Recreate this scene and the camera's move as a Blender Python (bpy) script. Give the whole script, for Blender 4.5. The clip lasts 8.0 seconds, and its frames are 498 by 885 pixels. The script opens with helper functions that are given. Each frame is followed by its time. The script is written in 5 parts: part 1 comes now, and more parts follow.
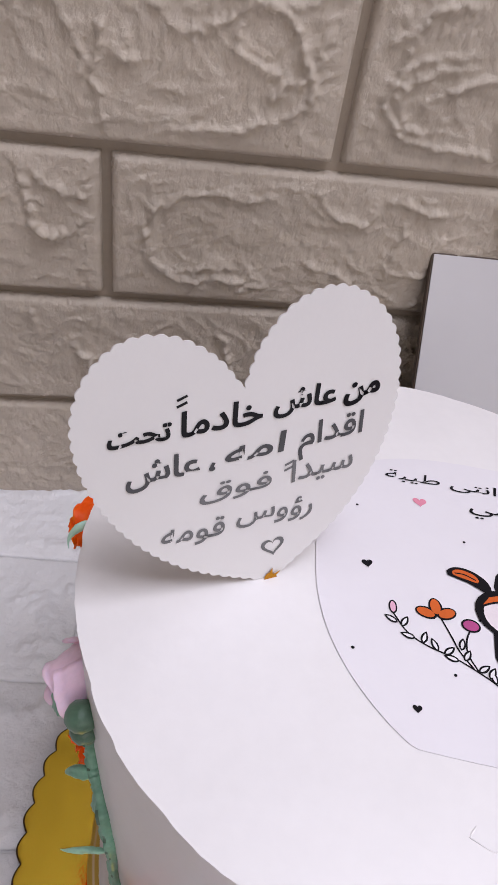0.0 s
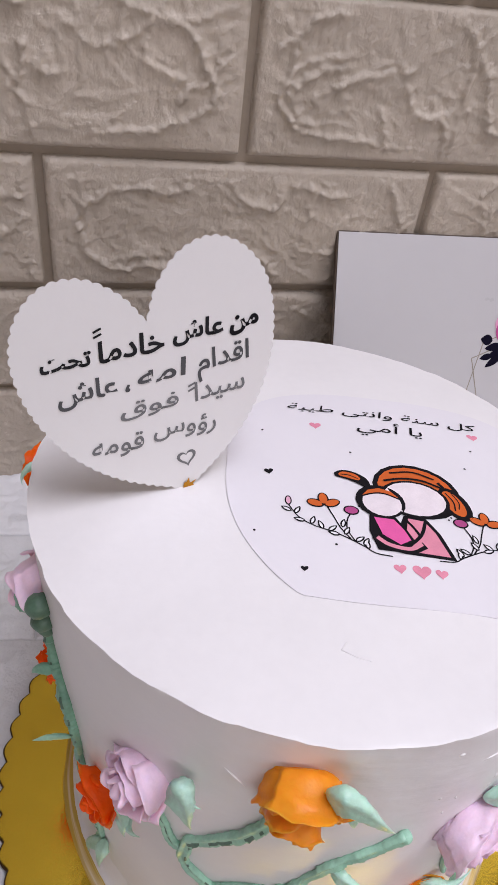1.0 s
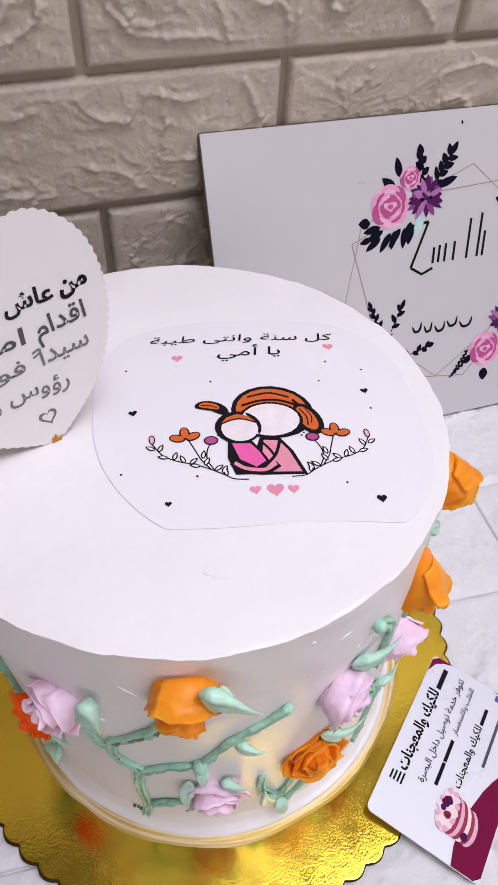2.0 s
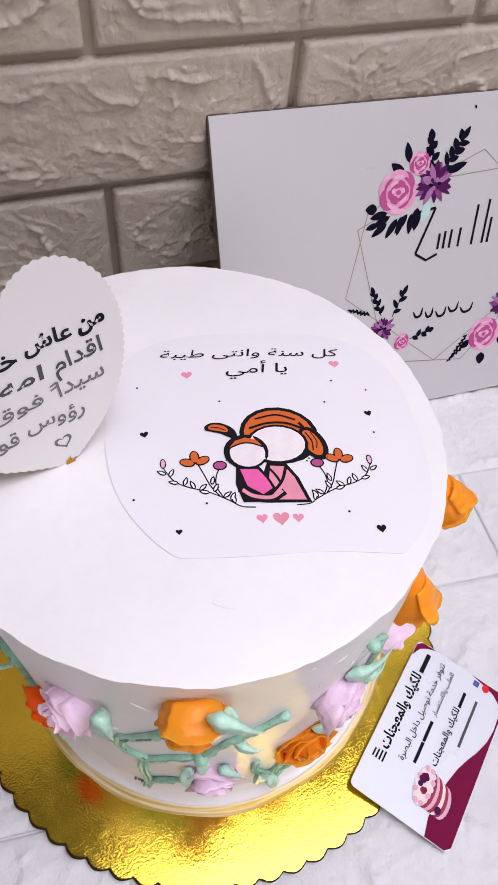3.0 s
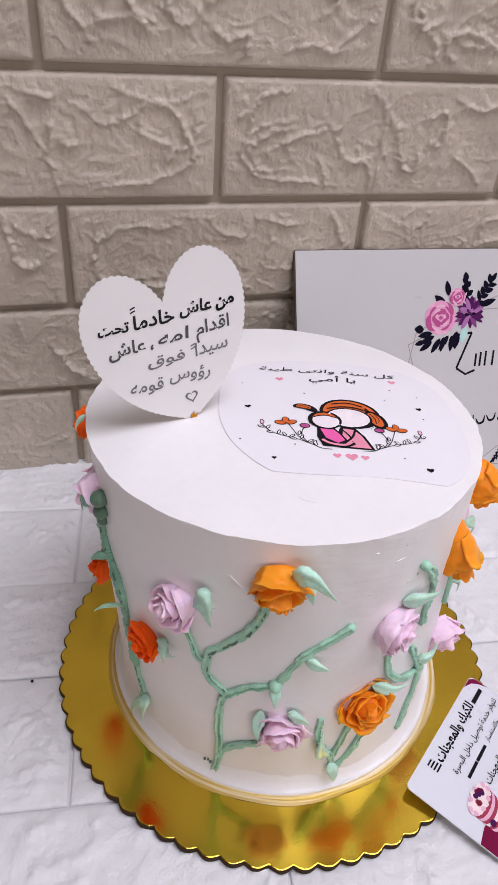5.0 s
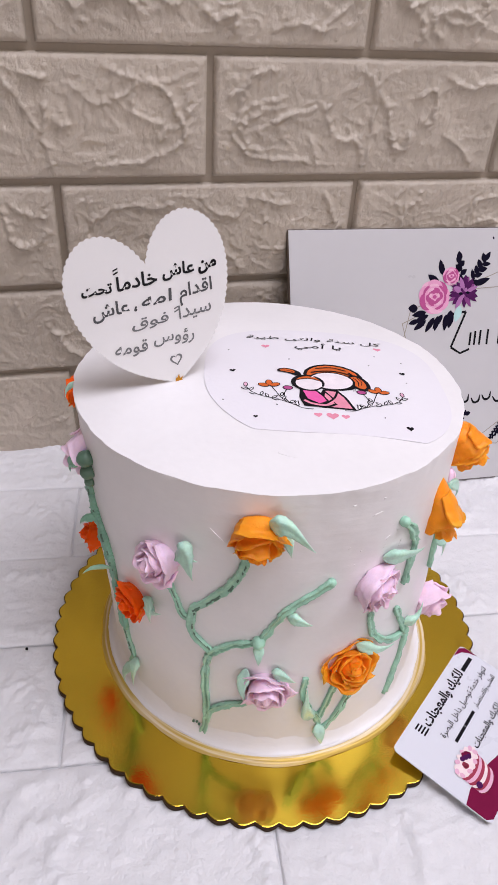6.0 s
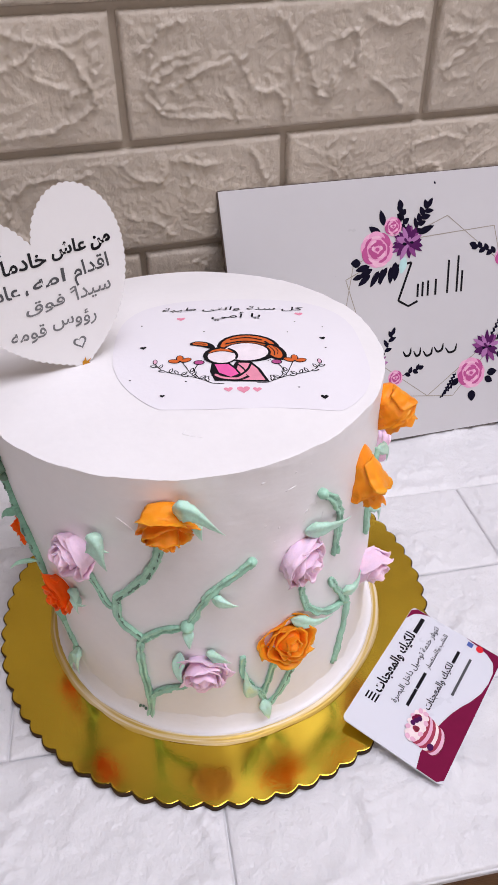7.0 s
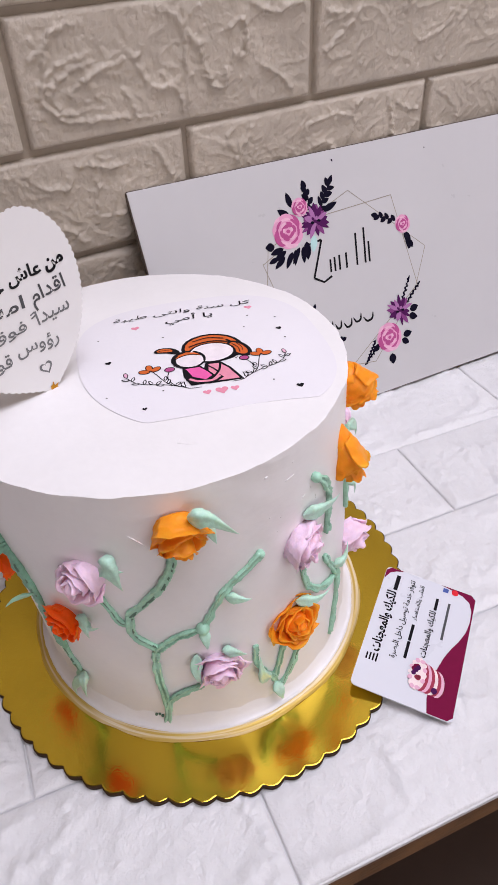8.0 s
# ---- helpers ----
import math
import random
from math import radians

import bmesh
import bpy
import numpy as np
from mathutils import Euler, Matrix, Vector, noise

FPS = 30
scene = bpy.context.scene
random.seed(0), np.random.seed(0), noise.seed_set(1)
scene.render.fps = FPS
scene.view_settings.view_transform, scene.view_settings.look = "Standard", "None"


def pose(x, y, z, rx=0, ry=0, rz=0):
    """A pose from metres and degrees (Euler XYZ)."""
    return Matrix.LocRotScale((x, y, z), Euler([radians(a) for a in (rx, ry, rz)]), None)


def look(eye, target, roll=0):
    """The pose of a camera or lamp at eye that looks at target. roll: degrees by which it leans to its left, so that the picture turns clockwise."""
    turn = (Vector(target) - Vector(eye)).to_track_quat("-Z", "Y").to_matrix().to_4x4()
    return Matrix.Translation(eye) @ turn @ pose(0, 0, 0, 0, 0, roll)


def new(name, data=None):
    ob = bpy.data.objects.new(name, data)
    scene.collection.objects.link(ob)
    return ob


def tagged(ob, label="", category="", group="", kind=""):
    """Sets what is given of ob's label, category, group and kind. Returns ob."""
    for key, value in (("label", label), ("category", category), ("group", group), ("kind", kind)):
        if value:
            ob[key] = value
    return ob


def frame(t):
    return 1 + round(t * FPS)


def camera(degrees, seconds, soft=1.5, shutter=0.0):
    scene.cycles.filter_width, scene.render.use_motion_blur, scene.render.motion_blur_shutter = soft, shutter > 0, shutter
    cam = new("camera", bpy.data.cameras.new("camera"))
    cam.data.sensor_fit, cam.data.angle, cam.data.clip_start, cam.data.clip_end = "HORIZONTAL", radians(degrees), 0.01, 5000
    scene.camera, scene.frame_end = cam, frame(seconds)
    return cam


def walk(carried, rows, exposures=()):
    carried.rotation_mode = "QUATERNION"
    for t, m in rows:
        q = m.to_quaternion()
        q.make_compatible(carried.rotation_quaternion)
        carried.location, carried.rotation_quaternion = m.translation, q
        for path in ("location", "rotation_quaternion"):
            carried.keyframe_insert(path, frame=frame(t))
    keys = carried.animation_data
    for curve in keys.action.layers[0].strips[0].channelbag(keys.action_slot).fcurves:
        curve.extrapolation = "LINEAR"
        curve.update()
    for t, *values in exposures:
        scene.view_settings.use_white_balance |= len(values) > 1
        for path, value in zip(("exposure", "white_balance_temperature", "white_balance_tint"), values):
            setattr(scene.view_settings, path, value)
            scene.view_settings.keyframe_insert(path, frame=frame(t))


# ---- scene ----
cam = camera(39.86, 8.0, soft=1.5)
# seconds, eye, yaw to the left, pitch up, roll
PATH = [
    (0.0, -0.0751, -0.1094, 0.3086, -11.93, -38.35, 9.92),
    (0.5, -0.0692, -0.124, 0.3122, -11.4, -38.34, 7.31),
    (1.0, -0.0654, -0.1568, 0.3166, -15.11, -37.34, 7.7),
    (1.5, -0.0484, -0.167, 0.3329, -21.84, -41.54, 6.08),
    (2.0, -0.0366, -0.1631, 0.3434, -21.42, -47.08, 3.33),
    (3.3, -0.0389, -0.1401, 0.376, -24.88, -52.85, 8.23),
    (3.5, -0.0409, -0.15, 0.3775, -24.8, -50.35, 8.29),
    (4.0, -0.0657, -0.1994, 0.3541, -17.25, -42.58, 2.84),
    (4.5, -0.0789, -0.2309, 0.3423, -16.86, -39.19, 3.85),
    (4.7, -0.0873, -0.2446, 0.3454, -16.4, -36.14, 4.49),
    (5.8, -0.0845, -0.2792, 0.3314, -15.31, -32.9, 4.33),
    (6.0, -0.0769, -0.2795, 0.3307, -14.43, -33.83, 3.42),
    (6.5, -0.0636, -0.2753, 0.3301, -14.14, -34.93, 2.45),
    (7.0, -0.0369, -0.2756, 0.3306, -14.48, -37.02, -1.03),
    (7.5, -0.0412, -0.2766, 0.3428, -19.09, -38.1, -2.0),
    (8.0, -0.074, -0.2632, 0.3412, -25.56, -38.85, -3.65),
]


def view(x, y, z, yaw, pitch, roll):
    a, b = radians(yaw), radians(pitch)
    ahead = Vector((-math.sin(a) * math.cos(b), math.cos(a) * math.cos(b), math.sin(b)))
    eye = Vector((x, y, z))
    return look(eye, eye + ahead, roll)


EXPOSURES = [(0.0, -0.23, 6300, 17), (1.0, -0.23, 6300, 17), (2.0, -0.16, 6300, 17), (3.5, -0.13, 6300, 17), (4.5, -0.18, 6300, 17), (6.0, -0.07, 6350, 17.5), (8.0, -0.09, 6350, 17.5)]
walk(cam, [(t, view(*rest)) for t, *rest in PATH], EXPOSURES)

# ---- world and light: an overcast sky over a skylight ----
world = bpy.data.worlds.new("world")
scene.world = world
world.use_nodes = True
wn = world.node_tree.nodes
sky = wn.new("ShaderNodeTexSky")
sky.sky_type, sky.sun_disc = "NISHITA", False
sky.sun_elevation, sky.sun_rotation = radians(50), radians(150)
world.node_tree.links.new(sky.outputs[0], wn["Background"].inputs[0])
wn["Background"].inputs[1].default_value = 0.1

SKYLIGHT = (-0.22, 1.3, -1.0, 0.12)  # x0, x1, y0, y1
lamp = bpy.data.lights.new("skylight_glow", "AREA")
lamp.shape, lamp.size, lamp.size_y = "RECTANGLE", SKYLIGHT[1] - SKYLIGHT[0] - 0.1, SKYLIGHT[3] - SKYLIGHT[2] - 0.1
lamp.energy, lamp.color = 37.0, (0.945, 0.955, 1.0)
glow = new("skylight_glow", lamp)
glow.matrix_world = pose((SKYLIGHT[0] + SKYLIGHT[1]) / 2, (SKYLIGHT[2] + SKYLIGHT[3]) / 2, 1.8)
# unseen fill light added behind the camera, with an opening made for it
FILL_OPENING = (-0.9, 1.3, 0.15, 1.35)  # x0, x1, z0, z1 in the rear wall
fill_lamp = bpy.data.lights.new("window_glow", "AREA")
fill_lamp.shape, fill_lamp.size, fill_lamp.size_y = "RECTANGLE", FILL_OPENING[1] - FILL_OPENING[0] - 0.1, FILL_OPENING[3] - FILL_OPENING[2] - 0.1
fill_lamp.energy, fill_lamp.color = 18.5, (1.0, 0.885, 0.78)
shine = new("window_glow", fill_lamp)
shine.matrix_world = pose((FILL_OPENING[0] + FILL_OPENING[1]) / 2, -2.47, (FILL_OPENING[2] + FILL_OPENING[3]) / 2, 90)


# ---- materials ----
def material(name, color, rough=0.6, metal=0.0, vary=0.06, scale=60.0, bump=0.0, bump_scale=400.0, coat=0.0, fine=0.0, sss=0.0, obj=0.0, fibre=1.0, emboss=False, spec=0.5, rock=0.0):
    """A procedural surface: colour that wanders at two scales, roughness that follows it, fine relief."""
    m = bpy.data.materials.new(name)
    m.use_nodes = True
    n, l = m.node_tree.nodes, m.node_tree.links
    b = n["Principled BSDF"]
    b.inputs["Metallic"].default_value = metal
    b.inputs["Coat Weight"].default_value = coat
    b.inputs["Specular IOR Level"].default_value = spec
    b.inputs["Coat Roughness"].default_value = 0.25
    if sss:
        b.inputs["Subsurface Weight"].default_value = sss
        b.inputs["Subsurface Radius"].default_value = (1.0, 0.7, 0.5)
        b.inputs["Subsurface Scale"].default_value = 0.003
    co = n.new("ShaderNodeTexCoord")
    big, small = n.new("ShaderNodeTexNoise"), n.new("ShaderNodeTexNoise")
    big.inputs["Scale"].default_value, big.inputs["Detail"].default_value = scale, 5
    small.inputs["Scale"].default_value, small.inputs["Detail"].default_value = scale * 9, 3
    mixn = n.new("ShaderNodeMath")
    mixn.operation = "MULTIPLY_ADD"
    mixn.inputs[1].default_value = 0.45
    for t in (big, small):
        l.new(co.outputs["Object"], t.inputs["Vector"])
    l.new(small.outputs["Fac"], mixn.inputs[0])
    l.new(big.outputs["Fac"], mixn.inputs[2])
    ramp = n.new("ShaderNodeMapRange")
    ramp.inputs["From Min"].default_value, ramp.inputs["From Max"].default_value = 0.45, 1.0
    ramp.inputs["To Min"].default_value, ramp.inputs["To Max"].default_value = 1.0 - vary, 1.0 + vary
    l.new(mixn.outputs[0], ramp.inputs["Value"])
    shade = n.new("ShaderNodeHueSaturation")
    shade.inputs["Color"].default_value = (*color, 1)
    if obj:
        info, add = n.new("ShaderNodeObjectInfo"), n.new("ShaderNodeMapRange")
        add.inputs["To Min"].default_value, add.inputs["To Max"].default_value = -obj, obj
        total = n.new("ShaderNodeMath")
        l.new(info.outputs["Random"], add.inputs["Value"])
        l.new(add.outputs[0], total.inputs[0])
        l.new(ramp.outputs[0], total.inputs[1])
        l.new(total.outputs[0], shade.inputs["Value"])
    else:
        l.new(ramp.outputs[0], shade.inputs["Value"])
    l.new(shade.outputs[0], b.inputs["Base Color"])
    rr = n.new("ShaderNodeMapRange")
    rr.inputs["From Min"].default_value, rr.inputs["From Max"].default_value = 0.4, 1.0
    rr.inputs["To Min"].default_value, rr.inputs["To Max"].default_value = max(rough - 0.08, 0.02), min(rough + 0.08, 1.0)
    l.new(mixn.outputs[0], rr.inputs["Value"])
    l.new(rr.outputs[0], b.inputs["Roughness"])
    if bump:
        grain, bp = n.new("ShaderNodeTexNoise"), n.new("ShaderNodeBump")
        grain.inputs["Scale"].default_value, grain.inputs["Detail"].default_value = bump_scale, 4
        bp.inputs["Strength"].default_value, bp.inputs["Distance"].default_value = bump, 0.001
        stretch = n.new("ShaderNodeMapping")
        stretch.inputs["Scale"].default_value = (1, 1, fibre)
        l.new(co.outputs["Object"], stretch.inputs["Vector"])
        l.new(stretch.outputs[0], grain.inputs["Vector"])
        l.new(grain.outputs["Fac"], bp.inputs["Height"])
        if rock:  # small chips and dents
            chip, deep = n.new("ShaderNodeTexNoise"), n.new("ShaderNodeBump")
            chip.inputs["Scale"].default_value, chip.inputs["Detail"].default_value, chip.inputs["Roughness"].default_value = 95, 9, 0.68
            deep.inputs["Strength"].default_value, deep.inputs["Distance"].default_value = rock, 0.004
            l.new(co.outputs["Object"], chip.inputs["Vector"])
            l.new(chip.outputs["Fac"], deep.inputs["Height"])
            l.new(deep.outputs[0], bp.inputs["Normal"])
        if emboss:  # pressed wavy ornament of the foil
            wave, low = n.new("ShaderNodeTexWave"), n.new("ShaderNodeBump")
            wave.wave_type = "RINGS"
            wave.inputs["Scale"].default_value, wave.inputs["Distortion"].default_value = 120, 16
            wave.inputs["Detail"].default_value, wave.inputs["Detail Scale"].default_value = 1, 2.0
            low.inputs["Strength"].default_value, low.inputs["Distance"].default_value = 0.016, 0.001
            l.new(co.outputs["Object"], wave.inputs["Vector"])
            l.new(wave.outputs["Fac"], low.inputs["Height"])
            l.new(low.outputs[0], bp.inputs["Normal"])
        l.new(bp.outputs[0], b.inputs["Normal"])
    return m


FOAM = material("foam_brick", (0.482, 0.418, 0.346), 0.23, vary=0.10, scale=25, bump=0.6, bump_scale=420, obj=0.03, fibre=0.4, rock=0.75)
FOAM_JOINT = material("foam_joint", (0.29, 0.24, 0.188), 0.65, vary=0.1, scale=40, bump=0.3, bump_scale=700)
TABLE_FOAM = material("table_foam", (0.70, 0.69, 0.70), 0.36, vary=0.06, scale=18, bump=0.3, bump_scale=600, obj=0.02, rock=0.55)
ICING = material("white_icing", (0.79, 0.764, 0.766), 0.38, vary=0.03, scale=30, bump=0.28, bump_scale=70, fibre=4.0)
ORANGE = material("orange_icing", (1.0, 0.285, 0.010), 0.42, vary=0.10, scale=120, bump=0.3, bump_scale=420, obj=0.05, spec=0.28, sss=0.6)
DEEP_ORANGE = material("deep_orange_icing", (1.0, 0.105, 0.001), 0.45, vary=0.10, scale=120, bump=0.3, bump_scale=420, obj=0.05, spec=0.22, sss=0.35)
PINK = material("pink_icing", (0.95, 0.66, 0.82), 0.42, vary=0.08, scale=120, bump=0.3, bump_scale=420, obj=0.04, spec=0.4, sss=0.35)
LEAF_MINT = material("leaf_mint_icing", (0.47, 0.72, 0.585), 0.34, vary=0.2, scale=90, bump=0.5, bump_scale=300, obj=0.06, sss=0.25)
GREEN = material("green_icing", (0.33, 0.585, 0.44), 0.36, vary=0.26, scale=90, bump=0.5, bump_scale=300, obj=0.05)
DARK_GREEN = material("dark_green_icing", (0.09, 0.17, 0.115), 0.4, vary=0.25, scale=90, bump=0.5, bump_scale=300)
DEEP_MINT = material("deep_mint_icing", (0.19, 0.39, 0.275), 0.38, vary=0.26, scale=90, bump=0.5, bump_scale=300)
GOLD = material("gold_foil", (0.74, 0.51, 0.05), 0.145, 1.0, vary=0.06, scale=20, bump=0.03, bump_scale=260, emboss=True)
BOARD_EDGE = material("board_edge", (0.035, 0.017, 0.006), 0.75, vary=0.2, scale=80, bump=0.3, spec=0.15)
PAPER = material("card_paper", (0.70, 0.685, 0.685), 0.6, vary=0.015, scale=30, bump=0.03, bump_scale=700)
WAFER = material("wafer_paper", (0.765, 0.735, 0.77), 0.5, vary=0.015, scale=30, bump=0.08, bump_scale=500)
SIGN_WHITE = material("sign_laminate", (0.49, 0.477, 0.487), 0.32, vary=0.02, scale=10, bump=0.03, bump_scale=200)
SIGN_EDGE = material("sign_edge", (0.075, 0.05, 0.035), 0.6, vary=0.25, scale=60)
WOOD = material("brown_wood", (0.15, 0.075, 0.032), 0.5, vary=0.45, scale=45, bump=0.5, bump_scale=160, fibre=4.0)
PLASTER = material("plaster", (0.72, 0.655, 0.59), 0.8, vary=0.04, scale=4, bump=0.2, bump_scale=80)
CEILING_PAINT = material("ceiling_paint", (0.05, 0.038, 0.03), 0.8, vary=0.1, scale=4, bump=0.2, bump_scale=80)
FLOOR_TILE = material("floor_tile", (0.055, 0.03, 0.02), 0.4, vary=0.15, scale=3, bump=0.1, bump_scale=60)
INK = {
    key: material("ink_" + key, c, 0.75, vary=0.08, scale=200, spec=0.04)
    for key, c in dict(
        black=(0.012, 0.011, 0.013), marker=(0.02, 0.02, 0.022), faded=(0.17, 0.17, 0.175), pencil=(0.085, 0.085, 0.09), grey=(0.28, 0.27, 0.27), pink=(0.72, 0.27, 0.36),
        blush=(0.66, 0.30, 0.46), rose=(0.42, 0.08, 0.23), pale=(0.70, 0.40, 0.52), magenta=(0.75, 0.12, 0.36), plum=(0.07, 0.012, 0.075), violet=(0.20, 0.05, 0.18), mauve=(0.34, 0.14, 0.32),
        navy=(0.006, 0.005, 0.014), orange=(0.60, 0.125, 0.03), line=(0.30, 0.265, 0.22), maroon=(0.17, 0.009, 0.045), blue=(0.08, 0.12, 0.35),
        red=(0.65, 0.03, 0.04), berry=(0.33, 0.045, 0.08), white=(0.76, 0.74, 0.77), cream=(0.80, 0.66, 0.66), skin=(0.78, 0.70, 0.73), mint=(0.40, 0.60, 0.58), amber=(0.45, 0.20, 0.02),
    ).items()
}


# ---- building ----
def mesh_of(name, verts, faces, mats, smooth=True, slots=None):
    me = bpy.data.meshes.new(name)
    me.from_pydata([tuple(v) for v in verts], [], faces)
    for m in mats:
        me.materials.append(m)
    if slots:
        me.polygons.foreach_set("material_index", slots)
    if smooth:
        me.polygons.foreach_set("use_smooth", [True] * len(me.polygons))
    me.update()
    return me


def part(name, me, parent, label="", place=None, sharp=None):
    """One mesh as one part under a thing or a part."""
    ob = new(name, me)
    ob.parent = parent
    if place is not None:
        ob.matrix_basis = place
    if label:
        ob["label"] = label
    if sharp is not None:
        me.set_sharp_from_angle(angle=radians(sharp))
    return ob


def thing(name, m, label, category, group="", kind=""):
    ob = new(name)
    ob.empty_display_size = 0.02
    ob.matrix_basis = m
    return tagged(ob, label, category, group, kind)


def box_data(x0, x1, y0, y1, z0, z1, bevel=0.0):
    bm = bmesh.new()
    bmesh.ops.create_cube(bm, size=1.0)
    for v in bm.verts:
        v.co = Vector((x0 if v.co.x < 0 else x1, y0 if v.co.y < 0 else y1, z0 if v.co.z < 0 else z1))
    if bevel:
        bmesh.ops.bevel(bm, geom=bm.edges[:], offset=bevel, segments=2, affect="EDGES", profile=0.6)
    return bm


def bm_mesh(name, bm, mats, smooth=False):
    me = bpy.data.meshes.new(name)
    bm.to_mesh(me)
    bm.free()
    for m in mats:
        me.materials.append(m)
    if smooth:
        me.polygons.foreach_set("use_smooth", [True] * len(me.polygons))
    return me


def slab(name, mat, x0, x1, y0, y1, z0, z1, bevel=0.0):
    return bm_mesh(name, box_data(x0, x1, y0, y1, z0, z1, bevel), [mat])


def structure(name, me, label, category):
    return tagged(new(name, me), label, category, kind="structure")


def tube_data(path, radii, seg=10, flat=1.0, wobble=0.0, seed=0, groove=0.0, up=None):
    """A tapered tube along a path; flat squeezes it along the side that up gives; groove pinches its back."""
    rnd = random.Random(seed)
    path = [Vector(p) for p in path]
    verts, faces = [], []
    n = len(path)
    for i, p in enumerate(path):
        d = (path[min(i + 1, n - 1)] - path[max(i - 1, 0)]).normalized()
        u = (up[i] if up else Vector((0, 0, 1)))
        side = d.cross(u).normalized()
        u = side.cross(d).normalized()
        for k in range(seg):
            a = 2 * math.pi * k / seg
            r = radii[i] * (1 + wobble * (rnd.random() - 0.5))
            g = 1 - groove * max(0.0, math.sin(a)) ** 4
            verts.append(p + side * (r * math.cos(a)) + u * (r * flat * g * math.sin(a)))
    for i in range(n - 1):
        for k in range(seg):
            a, b = i * seg + k, i * seg + (k + 1) % seg
            faces.append((a, b, b + seg, a + seg))
    faces.append(tuple(range(seg - 1, -1, -1)))
    faces.append(tuple(range((n - 1) * seg, n * seg)))
    return verts, faces


def smooth_path(points, steps=6):
    """A Catmull-Rom curve through control points of any size."""
    pts = [np.array(p, float) for p in points]
    pts = [2 * pts[0] - pts[1]] + pts + [2 * pts[-1] - pts[-2]]
    out = []
    for i in range(1, len(pts) - 2):
        a, b, c, d = pts[i - 1:i + 3]
        for s in range(steps):
            t = s / steps
            out.append(0.5 * (2 * b + (c - a) * t + (2 * a - 5 * b + 4 * c - d) * t * t + (3 * b - a - 3 * c + d) * t ** 3))
    out.append(pts[-2])
    return out


# ---- the room ----
X0, X1, Y0, Y1, FLOOR, CEIL = -1.7, 1.9, -2.4, 0.55, -0.76, 1.78
structure("floor", slab("floor", FLOOR_TILE, X0 - 0.2, X1 + 0.2, Y0 - 0.2, Y1 + 0.2, FLOOR - 0.1, FLOOR), "dark brown tiled floor of the room", "floor")
structure("wall_west", slab("wall_west", PLASTER, X0 - 0.15, X0, Y0, Y1, FLOOR, CEIL), "plain off-white plastered side wall", "wall")
structure("wall_east", slab("wall_east", PLASTER, X1, X1 + 0.15, Y0, Y1, FLOOR, CEIL), "plain off-white plastered side wall", "wall")


def joined(name, boxes, mat):
    bm = bmesh.new()
    for b in boxes:
        piece = box_data(*b)
        tmp = bpy.data.meshes.new("tmp")
        piece.to_mesh(tmp)
        piece.free()
        bm.from_mesh(tmp)
        bpy.data.meshes.remove(tmp)
    return bm_mesh(name, bm, [mat])


def rear_wall():
    wx0, wx1, wz0, wz1 = FILL_OPENING
    a, b, c, d = X0 - 0.15, X1 + 0.15, Y0 - 0.15, Y0
    structure("wall_south", joined("wall_south", [(a, wx0, c, d, FLOOR, CEIL), (wx1, b, c, d, FLOOR, CEIL), (wx0, wx1, c, d, FLOOR, wz0), (wx0, wx1, c, d, wz1, CEIL)], PLASTER), "plain off-white plastered rear wall with an opening added for the fill light", "wall")


rear_wall()


def ceiling():
    """One sheet with the opening of the skylight cut through it."""
    sx0, sx1, sy0, sy1 = SKYLIGHT
    a, b, c = X0 - 0.15, X1 + 0.15, Y0 - 0.15
    boxes = [(a, sx0, c, Y1, CEIL, CEIL + 0.15), (sx1, b, c, Y1, CEIL, CEIL + 0.15), (sx0, sx1, c, sy0, CEIL, CEIL + 0.15), (sx0, sx1, sy1, Y1, CEIL, CEIL + 0.15)]
    structure("ceiling", joined("ceiling", boxes, CEILING_PAINT), "plain dark brown ceiling with a skylight opening", "ceiling")


ceiling()

# ---- brick-relief wall behind the table ----
LEAN = math.degrees(math.atan(0.06))  # the wall is out of plumb, towards the room
TILT = -0.75  # the courses climb a little to the east
WALL_Y = 0.2212  # depth of the joints at table height
ROW_Z = [-0.004, 0.0745, 0.1432, 0.2168, 0.2945, 0.370, 0.445, 0.520]
ROW_X = [0.1145, 0.0132, -0.0905, 0.0116, -0.0952, 0.0135, -0.0945, 0.0135]
CLAD = 0.822  # top of the cladding
BRICK_W, JOINT, PROUD = 0.2095, 0.0041, 0.0059
wall = structure("wall_north", slab("wall_north", FOAM_JOINT, X0, X1, 0.0, 0.2, FLOOR, CLAD), "wall clad in embossed cream brick-pattern foam", "wall")
wall.matrix_basis = pose(0, WALL_Y, 0, LEAN, TILT)
upper = structure("wall_upper", slab("wall_upper", CEILING_PAINT, X0, X1, 0.004, 0.2, CLAD, CEIL + 0.1), "plain dark brown wall over the brick-pattern cladding", "wall")
upper.matrix_basis = pose(0, WALL_Y, 0, LEAN, TILT)


